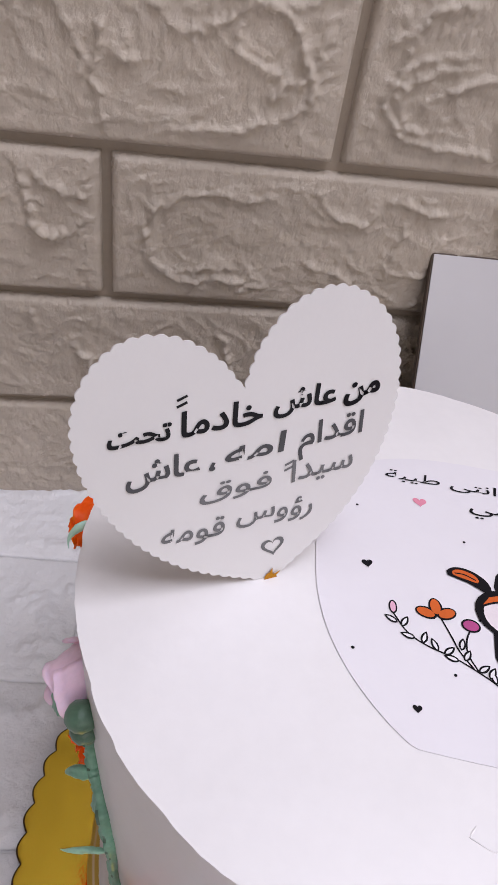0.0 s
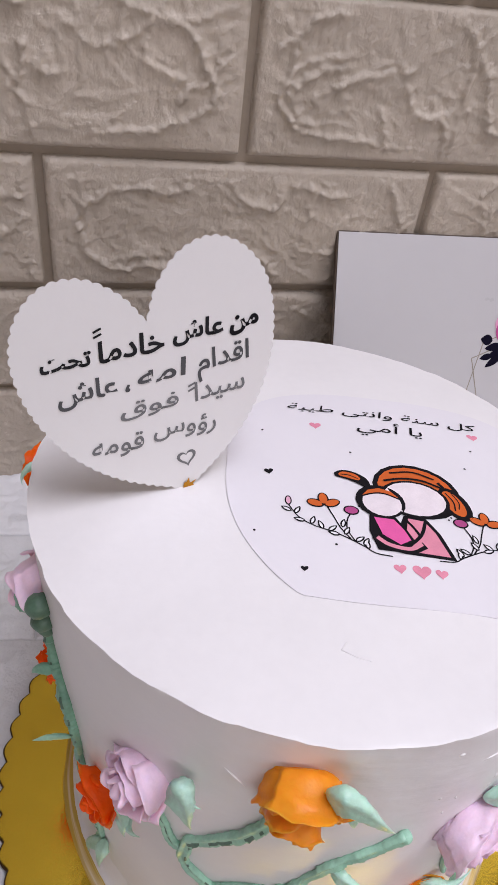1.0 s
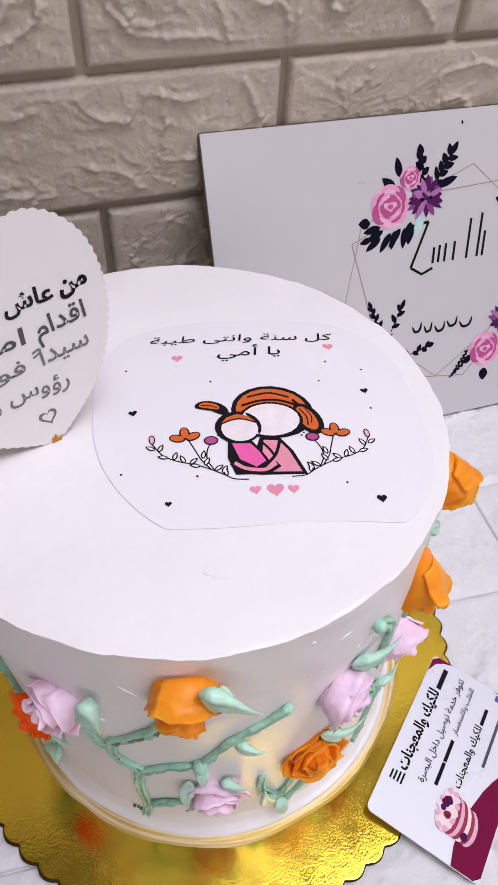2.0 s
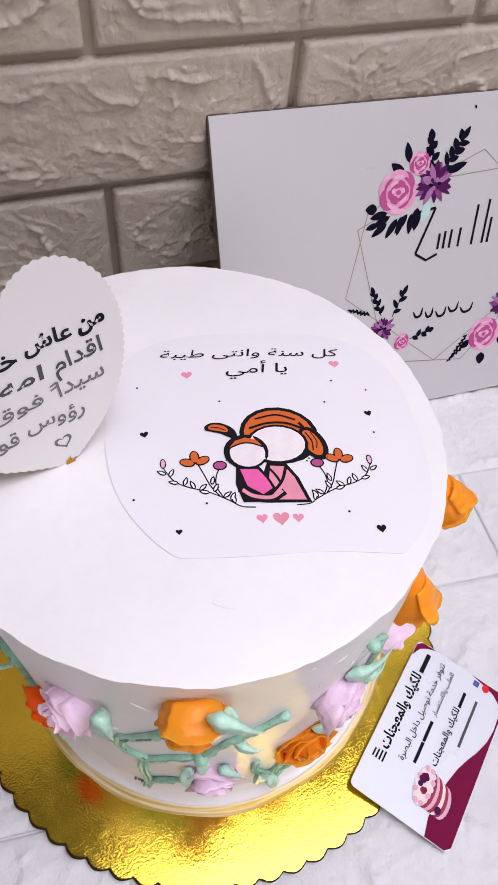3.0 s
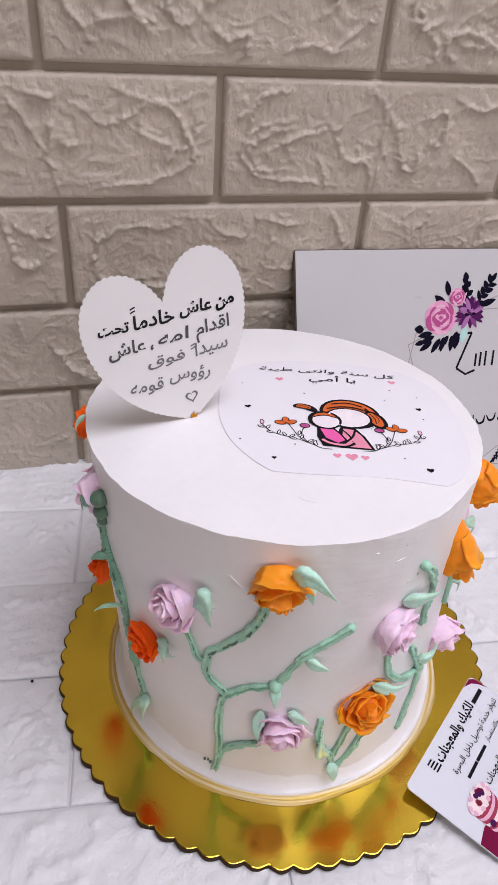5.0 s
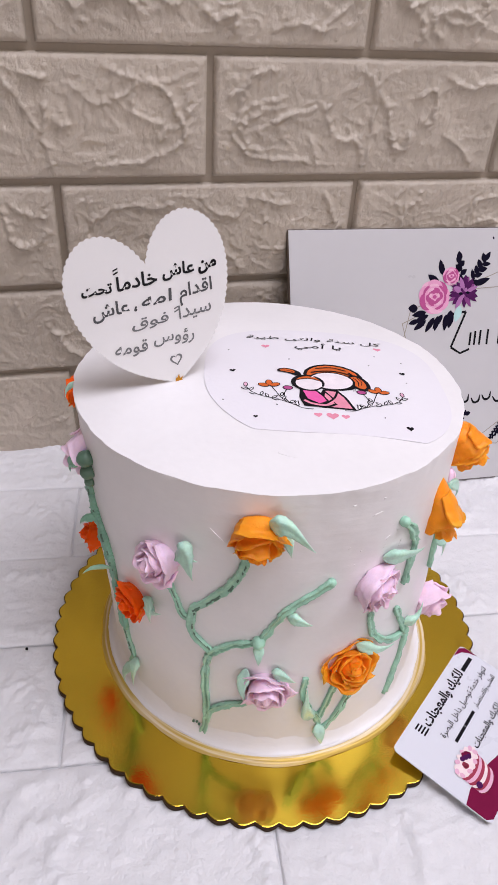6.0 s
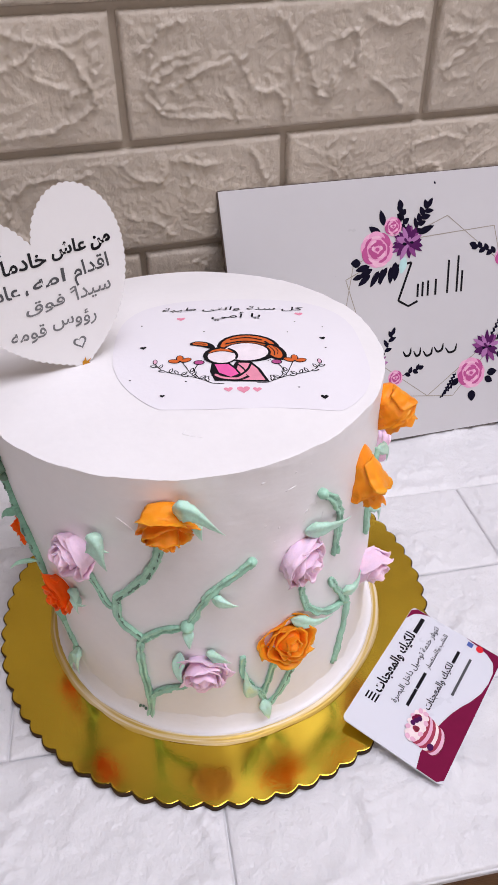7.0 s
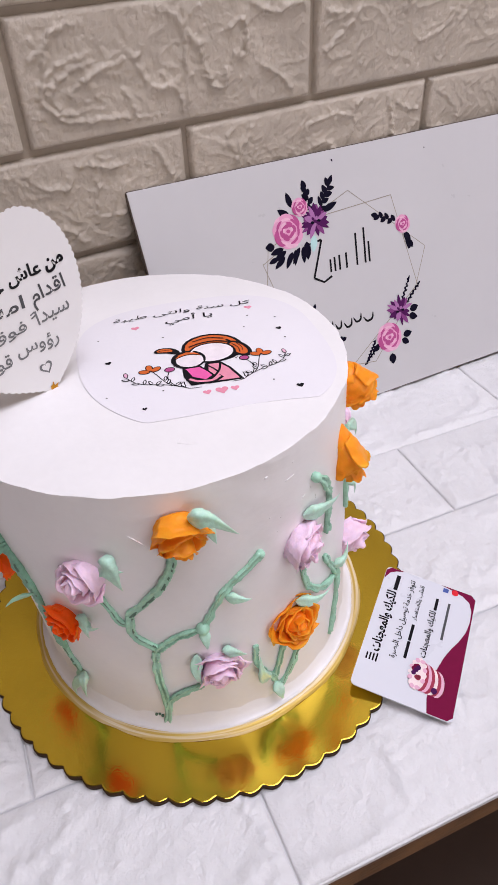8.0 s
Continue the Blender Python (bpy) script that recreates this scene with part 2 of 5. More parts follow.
# raised flake lips pressed into the foam, brick by brick (row, place in the row): lines across (0 to 1) and up (0 to 1) the face
LIPS = {
    (3, 0): [
        [(0.22, 0.68), (0.11, 0.61), (0.06, 0.44), (0.09, 0.26), (0.14, 0.18), (0.24, 0.15), (0.34, 0.12)], [(0.38, 0.60), (0.29, 0.58), (0.19, 0.48), (0.14, 0.40)], [(0.32, 0.34), (0.35, 0.10)],
        [(0.54, 0.95), (0.53, 0.50), (0.53, 0.04)], [(0.60, 0.40), (0.62, 0.27), (0.66, 0.27), (0.67, 0.44)], [(0.68, 0.70), (0.74, 0.73), (0.75, 0.51), (0.71, 0.49)],
        [(0.78, 0.86), (0.84, 0.78), (0.95, 0.81), (0.99, 0.70)], [(0.80, 0.36), (0.87, 0.25), (0.92, 0.10)], [(0.45, 0.42), (0.50, 0.24), (0.51, 0.07)], [(0.03, 0.90), (0.09, 0.74), (0.08, 0.60)],
    ],
    (3, -1): [
        [(0.69, 0.90), (0.78, 0.80), (0.85, 0.76), (0.90, 0.58), (0.925, 0.39), (0.90, 0.29), (0.81, 0.17), (0.72, 0.14), (0.64, 0.12)], [(0.60, 0.73), (0.66, 0.63), (0.73, 0.68), (0.78, 0.78), (0.87, 0.80), (0.93, 0.86)],
        [(0.37, 0.88), (0.43, 0.66), (0.49, 0.34), (0.51, 0.07)], [(0.22, 0.58), (0.24, 0.34), (0.30, 0.24)], [(0.43, 0.86), (0.51, 0.83)], [(0.55, 0.55), (0.53, 0.48), (0.57, 0.45)], [(0.06, 0.80), (0.14, 0.62), (0.10, 0.40), (0.15, 0.18)],
    ],
    (2, 0): [
        [(0.09, 0.30), (0.08, 0.55), (0.11, 0.69), (0.20, 0.80), (0.30, 0.78), (0.38, 0.84)], [(0.09, 0.30), (0.17, 0.16), (0.27, 0.19), (0.36, 0.13)], [(0.63, 0.86), (0.70, 0.82), (0.76, 0.78)], [(0.66, 0.78), (0.68, 0.58), (0.66, 0.35)],
        [(0.88, 0.94), (0.92, 0.72), (0.95, 0.50)], [(0.46, 0.86), (0.50, 0.72), (0.58, 0.68), (0.60, 0.84)], [(0.45, 0.35), (0.55, 0.28), (0.60, 0.12)], [(0.74, 0.30), (0.82, 0.36), (0.86, 0.16)],
    ],
    (4, 0): [
        [(0.06, 0.55), (0.09, 0.34), (0.14, 0.16)], [(0.34, 0.60), (0.35, 0.40), (0.40, 0.30), (0.44, 0.42)], [(0.70, 0.15), (0.79, 0.20), (0.84, 0.15), (0.91, 0.30)], [(0.10, 0.28), (0.24, 0.34), (0.30, 0.26)],
        [(0.47, 0.34), (0.52, 0.20), (0.58, 0.26), (0.57, 0.10)], [(0.20, 0.86), (0.36, 0.80), (0.52, 0.88), (0.66, 0.78)], [(0.62, 0.60), (0.74, 0.66), (0.84, 0.56), (0.80, 0.40)], [(0.44, 0.70), (0.50, 0.56), (0.46, 0.46)],
    ],
    (4, 1): [[(0.06, 0.70), (0.10, 0.40), (0.16, 0.22), (0.15, 0.08)], [(0.18, 0.28), (0.30, 0.24), (0.36, 0.34), (0.34, 0.60)], [(0.45, 0.80), (0.60, 0.72), (0.66, 0.50), (0.58, 0.30)], [(0.74, 0.86), (0.80, 0.60), (0.92, 0.52)]],
}


def loose_lips(rnd, count, w, h):
    """Wandering lips for bricks that nobody sees well."""
    lines = []
    for _ in range(count):
        x, y, t, bend = w * rnd.random(), h * rnd.random(), 6.28 * rnd.random(), rnd.uniform(-0.9, 0.9)
        pts = [(x, y)]
        for _ in range(rnd.randint(2, 6)):
            step = rnd.uniform(0.008, 0.018)
            x, y, t = x + step * math.cos(t), y + step * 0.8 * math.sin(t), t + bend + rnd.uniform(-0.6, 0.6)
            pts.append((min(w * 0.98, max(w * 0.02, x)), min(h * 0.96, max(h * 0.04, y))))
        lines.append(pts)
    return lines


def lip_field(X, Z, lines, seed, wide):
    """Height, 0 to about 1, of the lips over a grid: a thin ragged crest, steep on one side and trailing off on the other."""
    total = np.zeros_like(X)
    for k, line in enumerate(lines):
        rnd = random.Random(seed * 13 + k)
        pts = np.array(smooth_path(line, 6))
        pts = pts + np.array([[rnd.gauss(0, 0.0007), rnd.gauss(0, 0.0007)] for _ in pts])
        tall = rnd.uniform(0.55, 1.0)
        best, power = np.full_like(X, 9.0), np.zeros_like(X)
        for i, (a, b) in enumerate(zip(pts, pts[1:])):
            d = b - a
            f = np.clip(((X - a[0]) * d[0] + (Z - a[1]) * d[1]) / max(d @ d, 1e-12), 0, 1)
            ox, oz = X - a[0] - f * d[0], Z - a[1] - f * d[1]
            flank = np.where(ox * d[1] - oz * d[0] > 0, 1.0, 0.55)  # one flank is steeper
            dist = np.hypot(ox, oz) * flank
            fade = 0.35 + 0.65 * math.sin(math.pi * (i + 0.5) / len(pts)) ** 0.5 + 0.25 * math.sin(i * 1.9 + k)
            near = dist < best
            best, power = np.where(near, dist, best), np.where(near, fade, power)
        total = np.maximum(total, tall * power * (np.exp(-(best / wide) ** 2) + 0.18 * np.exp(-(best / (3.2 * wide)) ** 2)))
    return total


def brick_mesh(name, w, h, proud, seed, nx, ny, mat, lines=None, tall=0.0026, count=9, wide=0.0011, joint_round=0.0026, rough=1.0):
    """A brick with rounded edges and a pressed stone face; x across, z up, its face towards -y."""
    bevel = joint_round
    xs = np.concatenate([[0, bevel * 0.35, bevel], np.linspace(bevel, w - bevel, nx)[1:-1], [w - bevel, w - bevel * 0.35, w]])
    zs = np.concatenate([[0, bevel * 0.35, bevel], np.linspace(bevel, h - bevel, ny)[1:-1], [h - bevel, h - bevel * 0.35, h]])
    X, Z = np.meshgrid(xs, zs)
    rnd = random.Random(seed)
    drawn = [[(u * w, v * h) for u, v in line] for line in lines] if lines else []
    field = lip_field(X, Z, drawn + loose_lips(rnd, 4 if lines else count, w, h), seed, wide)
    verts, faces = [], []
    for j, z in enumerate(zs):
        for i, x in enumerate(xs):
            rim = min(x, w - x, z, h - z)
            edge = math.sqrt(max(0.0, 1 - (1 - min(rim / bevel, 1.0)) ** 2))
            inner = min(1.0, max(0.0, (rim - bevel) / 0.005))
            q = Vector((x * 38, z * 44, seed * 3.7))
            bent = q + noise.noise_vector(q * 0.8) * 0.9
            crease = (1 - min(1.0, abs(noise.noise(bent * 1.5)) * 3.2)) ** 2 * 0.55 + (1 - min(1.0, abs(noise.noise(bent * 3.4 + Vector((7, 3, 1)))) * 3.0)) ** 2 * 0.32
            swell = 0.30 * noise.noise(q) + 0.25 * noise.noise(q * 2.7) + rough * crease + 0.20 * noise.noise(Vector((x * 330, z * 210, seed))) + 0.13 * noise.noise(Vector((x * 700, z * 420, seed)))
            verts.append((x - w / 2, -edge * (proud + inner * tall * (field[j, i] * (1 + 0.5 * noise.noise(q * 6)) + 0.55 * swell)), z - h / 2))
    c = len(xs)
    for j in range(len(zs) - 1):
        for i in range(c - 1):
            a = j * c + i
            faces.append((a, a + 1, a + c + 1, a + c))
    return mesh_of(name, verts, faces, [mat])


def lay_wall():
    kinds = {}
    for r in range(len(ROW_Z) - 1):
        h = ROW_Z[r + 1] - ROW_Z[r] - JOINT
        for k in range(-3, 5):
            x = ROW_X[r] + (k + 0.5) * BRICK_W
            if not -0.4 < x < 0.66:
                continue
            key = (r, k) if (r, k) in LIPS else (r, 10 + k % 2)
            if key not in kinds:
                kinds[key] = brick_mesh("brick", BRICK_W - JOINT, h, PROUD, 1 + 3 * r + key[1], 200, 70, FOAM, LIPS.get(key))
            part("brick", kinds[key], wall, place=pose(x, 0.0004, (ROW_Z[r] + ROW_Z[r + 1]) / 2))


def lay_far_wall():
    """The rest of the cladding, out of the camera's way, in plainer bricks."""
    kinds = [brick_mesh("brick", BRICK_W - JOINT, 0.0755 - JOINT, PROUD, 90 + k, 60, 22, FOAM) for k in range(4)]
    for r in range(-1, 11):
        near = 0 <= r < len(ROW_Z) - 1
        z = (ROW_Z[r] + ROW_Z[r + 1]) / 2 if near else -0.0418 if r < 0 else 0.520 + (r - 6.5) * 0.0755
        off = ROW_X[r] if near else (0.0135 if r % 2 else -0.0945)
        for k in range(-8, 9):
            x = off + (k + 0.5) * BRICK_W
            if (near and -0.4 < x < 0.66) or not X0 + 0.1 < x < X1 - 0.1:
                continue
            part("brick", kinds[(k + 2 * r) % 4], wall, place=pose(x, 0.0004, z))


# ---- table ----
TURN_T = -5.0
FRONT = -0.1735
table = thing("table", pose(0.03, FRONT, FLOOR, 0, 0, TURN_T), "brown wooden table covered with white brick-pattern foam", "table")
top = part("tabletop", slab("tabletop", WOOD, -0.9, 1.0, 0.001, 0.42, 0.731, 0.7530, 0.003), table, "dark brown wooden edge")
part("apron", slab("apron", WOOD, -0.85, 0.95, 0.05, 0.07, 0.64, 0.7308, 0.002), table)
for x in (-0.85, 0.9):
    for y in (0.075, 0.36):
        part("leg", slab("leg", WOOD, x, x + 0.05, y, y + 0.05, 0.0, 0.7308, 0.003), table)
cover = part("cover", slab("cover", TABLE_FOAM, -0.9, 1.0, 0.0, 0.42, 0.7532, 0.7572, 0.001), table, "white embossed foam cover")


def lay_table():
    """The foam bricks of the cover, flat on the table."""
    kinds = {}
    lines = (0.0005, 0.0895, 0.1675, 0.2425, 0.3185, 0.3945)  # joints, from the front edge to the wall
    starts = (-0.047, -0.150, -0.056, -0.156, -0.056)
    for r in range(5):
        deep = lines[r + 1] - lines[r]
        for k in range(-4, 5):
            x = starts[r] + (k + 0.5) * BRICK_W
            if not -0.6 < x < 0.75:
                continue
            key = (r % 2 if r else 2, k % 3)
            if key not in kinds:
                kinds[key] = brick_mesh("brick", BRICK_W - 0.0009, deep - 0.0009, 0.0016, 40 + 3 * key[0] + key[1], 130, round(deep * 620), TABLE_FOAM, tall=0.0023, count=13, wide=0.0026, joint_round=0.0013, rough=0.9)
            part("brick", kinds[key], cover, place=pose(x, (lines[r] + lines[r + 1]) / 2, 0.7574, -90))


# ---- cake board ----
BOARD_R = 0.1262
board = thing("cake_board", pose(0.0122, 0.0008, 0.0), "round gold foil cake board with a scalloped edge", "cake board")


def scallop(a, r, depth=0.0012, count=68):
    return r + depth * (abs(math.sin(a * count / 2)) - 0.5) * 2


def cake_board():
    n = 68 * 10
    ring = [2 * math.pi * i / n for i in range(n)]
    verts, faces = [], []
    rows = [(BOARD_R - 0.0001, 0.0032), (BOARD_R - 0.0006, 0.0033), (BOARD_R - 0.0010, 0.0034), (BOARD_R - 0.0014, 0.0034), (BOARD_R - 0.0045, 0.0034)]
    for r, z in rows[1:]:
        for a in ring:
            q = scallop(a, r)
            verts.append((q * math.cos(a), q * math.sin(a), z))
    for r in (BOARD_R - 0.009, 0.11, 0.085, 0.04):
        for a in ring:
            verts.append((r * math.cos(a), r * math.sin(a), 0.0034))
    m = len(verts) // n
    for j in range(m - 1):
        for i in range(n):
            k = (i + 1) % n
            faces.append((j * n + i, j * n + k, (j + 1) * n + k, (j + 1) * n + i))
    faces.append(tuple(range((m - 1) * n, m * n)))
    part("foil", mesh_of("foil", verts, faces, [GOLD]), board, "shiny gold foil")
    verts, faces = [], []
    for z, r in ((0.0, BOARD_R - 0.0002), (0.0029, BOARD_R + 0.0001), (0.0032, BOARD_R - 0.0003), (0.0032, BOARD_R - 0.0014)):
        for a in ring:
            q = scallop(a, r)
            verts.append((q * math.cos(a), q * math.sin(a), z))
    for j in range(3):
        for i in range(n):
            k = (i + 1) % n
            faces.append((j * n + i, j * n + k, j * n + n + k, j * n + n + i))
    faces.append(tuple(range(n - 1, -1, -1)))
    part("cardboard", mesh_of("cardboard", verts, faces, [BOARD_EDGE], smooth=False), board, "dark cut cardboard edge")


cake_board()

# ---- cake ----
BASE, TOP = Vector((0.0122, 0.003, 0)), Vector((0.0052, 0.0079, 0))
R_BASE, R_TOP, HIGH, DOME = 0.0888, 0.0935, 0.1700, 0.0053
cake = thing("cake", pose(BASE.x, BASE.y, 0.0035), "tall round white buttercream cake with piped roses and vines", "cake")


def on_cake(a, z, out=0.0):
    """The place on the cake's side at the angle a (degrees) and height z over the table, in the cake's own axes."""
    k = z / HIGH
    c = BASE.lerp(TOP, k)
    r = R_BASE + (R_TOP - R_BASE) * k + out
    return Vector((c.x - BASE.x + r * math.cos(radians(a)), c.y - BASE.y + r * math.sin(radians(a)), z - 0.0035))


def crown(x, y):
    """Height over the table of the gently domed top."""
    return HIGH + DOME * (1 - ((x - TOP.x) ** 2 + (y - TOP.y) ** 2) / R_TOP ** 2)


def cake_body():
    n, verts, faces = 360, [], []
    zs = [0.0036, 0.006, 0.009, 0.012] + list(np.linspace(0.016, 0.1632, 40)) + [0.1662, 0.1682, 0.1692, 0.1699]
    for z in zs:
        for i in range(n):
            a = 360 * i / n
            w = Vector((math.cos(radians(a)) * 3, math.sin(radians(a)) * 3, z * 30))
            out = 0.0007 * noise.noise(w) + 0.0003 * noise.noise(w * 3)
            if z < 0.013:
                out += 0.0011 * noise.noise(w * 4)
            if z > 0.165:
                out += 0.0002 + 0.0005 * noise.noise(w * 5) + 0.0003 * max(0.0, noise.noise(w * 1.6))
            if z > 0.1689:
                out += 0.0003 * noise.noise(w * 9)
            verts.append(on_cake(a, z, out))
    for r in (0.9993, 0.985, 0.97, 0.94, 0.88, 0.8, 0.7, 0.6, 0.45, 0.3, 0.15):
        for i in range(n):
            a = 360 * i / n
            p = on_cake(a, HIGH, (r - 1) * R_TOP)
            p.z += DOME * (1 - r * r) + 0.00025 * noise.noise(p * 40)
            verts.append(p)
    m = len(verts) // n
    for j in range(m - 1):
        for i in range(n):
            k = (i + 1) % n
            faces.append((j * n + i, j * n + k, (j + 1) * n + k, (j + 1) * n + i))
    faces.append(tuple(range((m - 1) * n, m * n)))
    part("icing_body", mesh_of("icing_body", verts, faces, [ICING]), cake, "smooth white buttercream", sharp=40)


cake_body()


def icing_foot():
    """The thick skirt of icing smeared out over the board round the cake's foot."""
    n, verts, faces = 200, [], []
    prof = [(-0.0015, 0.0150), (0.0006, 0.0115), (0.0018, 0.0086), (0.0032, 0.0068), (0.0043, 0.0060), (0.0050, 0.0062), (0.0056, 0.0056), (0.0060, 0.0038)]
    for j, (out, z) in enumerate(prof):
        for i in range(n):
            a = 360 * i / n
            w = Vector((math.cos(radians(a)) * 4, math.sin(radians(a)) * 4, j * 0.25))
            verts.append(on_cake(a, z + 0.0007 * noise.noise(w * 2), out * (1 + 0.14 * noise.noise(w)) + 0.0003 * noise.noise(w * 6)))
    for j in range(len(prof) - 1):
        for i in range(n):
            k = (i + 1) % n
            faces.append((j * n + i, (j + 1) * n + i, (j + 1) * n + k, j * n + k))
    part("icing_foot", mesh_of("icing_foot", verts, faces, [ICING]), cake, "smeared white icing foot")


icing_foot()


def icing_smear():
    """A thin, see-through film of icing on the gold round the foot."""
    n, verts, faces = 200, [], []
    prof = [(0.0040, 0.0054), (0.0052, 0.0050), (0.0062, 0.0054), (0.0072, 0.0049), (0.0078, 0.0047), (0.0086, 0.0049), (0.0092, 0.0045), (0.0100, 0.0036)]
    for j, (out, z) in enumerate(prof):
        for i in range(n):
            a = 360 * i / n
            w = Vector((math.cos(radians(a)) * 3, math.sin(radians(a)) * 3, 8))
            verts.append(on_cake(a, z + 0.0003 * noise.noise(w * 3 + Vector((0, 0, j))), out * (1 + 0.16 * noise.noise(w) + 0.05 * noise.noise(w * 4) + 0.02 * noise.noise(w * 11))))
    for j in range(len(prof) - 1):
        for i in range(n):
            k = (i + 1) % n
            faces.append((j * n + i, (j + 1) * n + i, (j + 1) * n + k, j * n + k))
    part("icing_smear", mesh_of("icing_smear", verts, faces, [SMEAR]), cake, "thin yellowish film of icing")


def film_material():
    """Icing dragged thin over gold: cream streaks that run round the foot, with the foil showing between."""
    m = material("icing_film", (0.60, 0.40, 0.09), 0.42, vary=0.15, scale=60, bump=0.3, bump_scale=240)
    n, l = m.node_tree.nodes, m.node_tree.links
    b = n["Principled BSDF"]
    co, sep = n.new("ShaderNodeTexCoord"), n.new("ShaderNodeVectorMath")
    flat, comb = n.new("ShaderNodeVectorMath"), n.new("ShaderNodeCombineXYZ")
    flat.operation, flat.inputs[1].default_value = "MULTIPLY", (1, 1, 0)
    sep.operation = "LENGTH"
    l.new(co.outputs["Object"], flat.inputs[0])
    l.new(flat.outputs["Vector"], sep.inputs[0])
    far = n.new("ShaderNodeMath")
    far.operation, far.inputs[1].default_value = "MULTIPLY", 520.0
    l.new(sep.outputs["Value"], far.inputs[0])
    l.new(far.outputs[0], comb.inputs["Z"])
    slow = n.new("ShaderNodeVectorMath")
    slow.operation = "MULTIPLY_ADD"
    slow.inputs[1].default_value = (14, 14, 0)
    l.new(co.outputs["Object"], slow.inputs[0])
    l.new(comb.outputs[0], slow.inputs[2])
    streak, ramp, mix = n.new("ShaderNodeTexNoise"), n.new("ShaderNodeMapRange"), n.new("ShaderNodeMix")
    streak.inputs["Scale"].default_value, streak.inputs["Detail"].default_value = 1.0, 3
    l.new(slow.outputs["Vector"], streak.inputs["Vector"])
    ramp.inputs["From Min"].default_value, ramp.inputs["From Max"].default_value = 0.42, 0.62
    l.new(streak.outputs["Fac"], ramp.inputs["Value"])
    mix.data_type = "RGBA"
    mix.inputs["A"].default_value, mix.inputs["B"].default_value = (0.58, 0.39, 0.08, 1), (0.78, 0.67, 0.50, 1)
    l.new(ramp.outputs[0], mix.inputs["Factor"])
    l.new(mix.outputs["Result"], b.inputs["Base Color"])
    shine = n.new("ShaderNodeMapRange")
    shine.inputs["To Min"].default_value, shine.inputs["To Max"].default_value = 0.35, 0.0
    l.new(ramp.outputs[0], shine.inputs["Value"])
    l.new(shine.outputs[0], b.inputs["Metallic"])
    return m


SMEAR = film_material()
icing_smear()


def petal_mesh(r0, r1, high, span, seed, thick=0.0010, crumple=0.8):
    """One piped petal: a ribbon wound round the z axis, tucked in at one end, lapping over at the other, with a thin ruffled lip."""
    rnd = random.Random(seed)
    ph, amp, point = rnd.random() * 6, 0.07 + 0.08 * rnd.random(), 0.08 + 0.20 * rnd.random()
    nu, nv = 26, 12
    off_n = Vector((seed * 1.37, seed * 0.71, seed * 0.53))
    sheets = []
    for side in (0, 1):
        rows = []
        for j in range(nv + 1):
            t = j / nv
            for i in range(nu + 1):
                s = i / nu
                a = span * (s - 0.5)
                fall = math.sin(math.pi * (0.06 + 0.90 * s)) ** 0.45
                r = r0 + (r1 - r0) * (math.sin(t * 1.75) + 0.18 * t ** 5) * (0.86 + 0.14 * fall)
                r *= 1 + 0.16 * (s - 0.55)
                r *= 1 + amp * t * t * math.sin(ph + 4.3 * a) + point * t ** 4 * max(0.0, s - 0.72) / 0.28
                r -= side * thick * (1 - 0.5 * t)
                z = high * (t - 0.20 * t ** 5) * (0.60 + 0.40 * fall)
                z += high * t * (0.03 * math.sin(ph * 2 + 5 * a) + 0.04 * noise.noise(Vector((a * 2.5, seed, 1))))
                # ridges that the nozzle leaves along the ribbon
                r += 0.00022 * math.sin(t * 17 + ph + 0.8 * a) * (1 - side)
                p = Vector((r * math.cos(a), r * math.sin(a), z))
                w = noise.noise_vector(p * 210 + off_n) * 0.0009 + noise.noise_vector(p * 520 + off_n) * 0.00045
                rows.append(p + w * (0.3 + 0.7 * t) * crumple)
        sheets.append(rows)
    verts = sheets[0] + sheets[1]
    c, off, faces = nu + 1, len(sheets[0]), []
    for j in range(nv):
        for i in range(nu):
            a = j * c + i
            faces.append((a, a + 1, a + c + 1, a + c))
            faces.append((off + a, off + a + c, off + a + c + 1, off + a + 1))
    rim = [i for i in range(c)] + [j * c + nu for j in range(1, nv + 1)] + [nv * c + i for i in range(nu - 1, -1, -1)] + [j * c for j in range(nv - 1, 0, -1)]
    for p, q in zip(rim, rim[1:] + rim[:1]):
        faces.append((p, off + p, off + q, q))
    return verts, faces


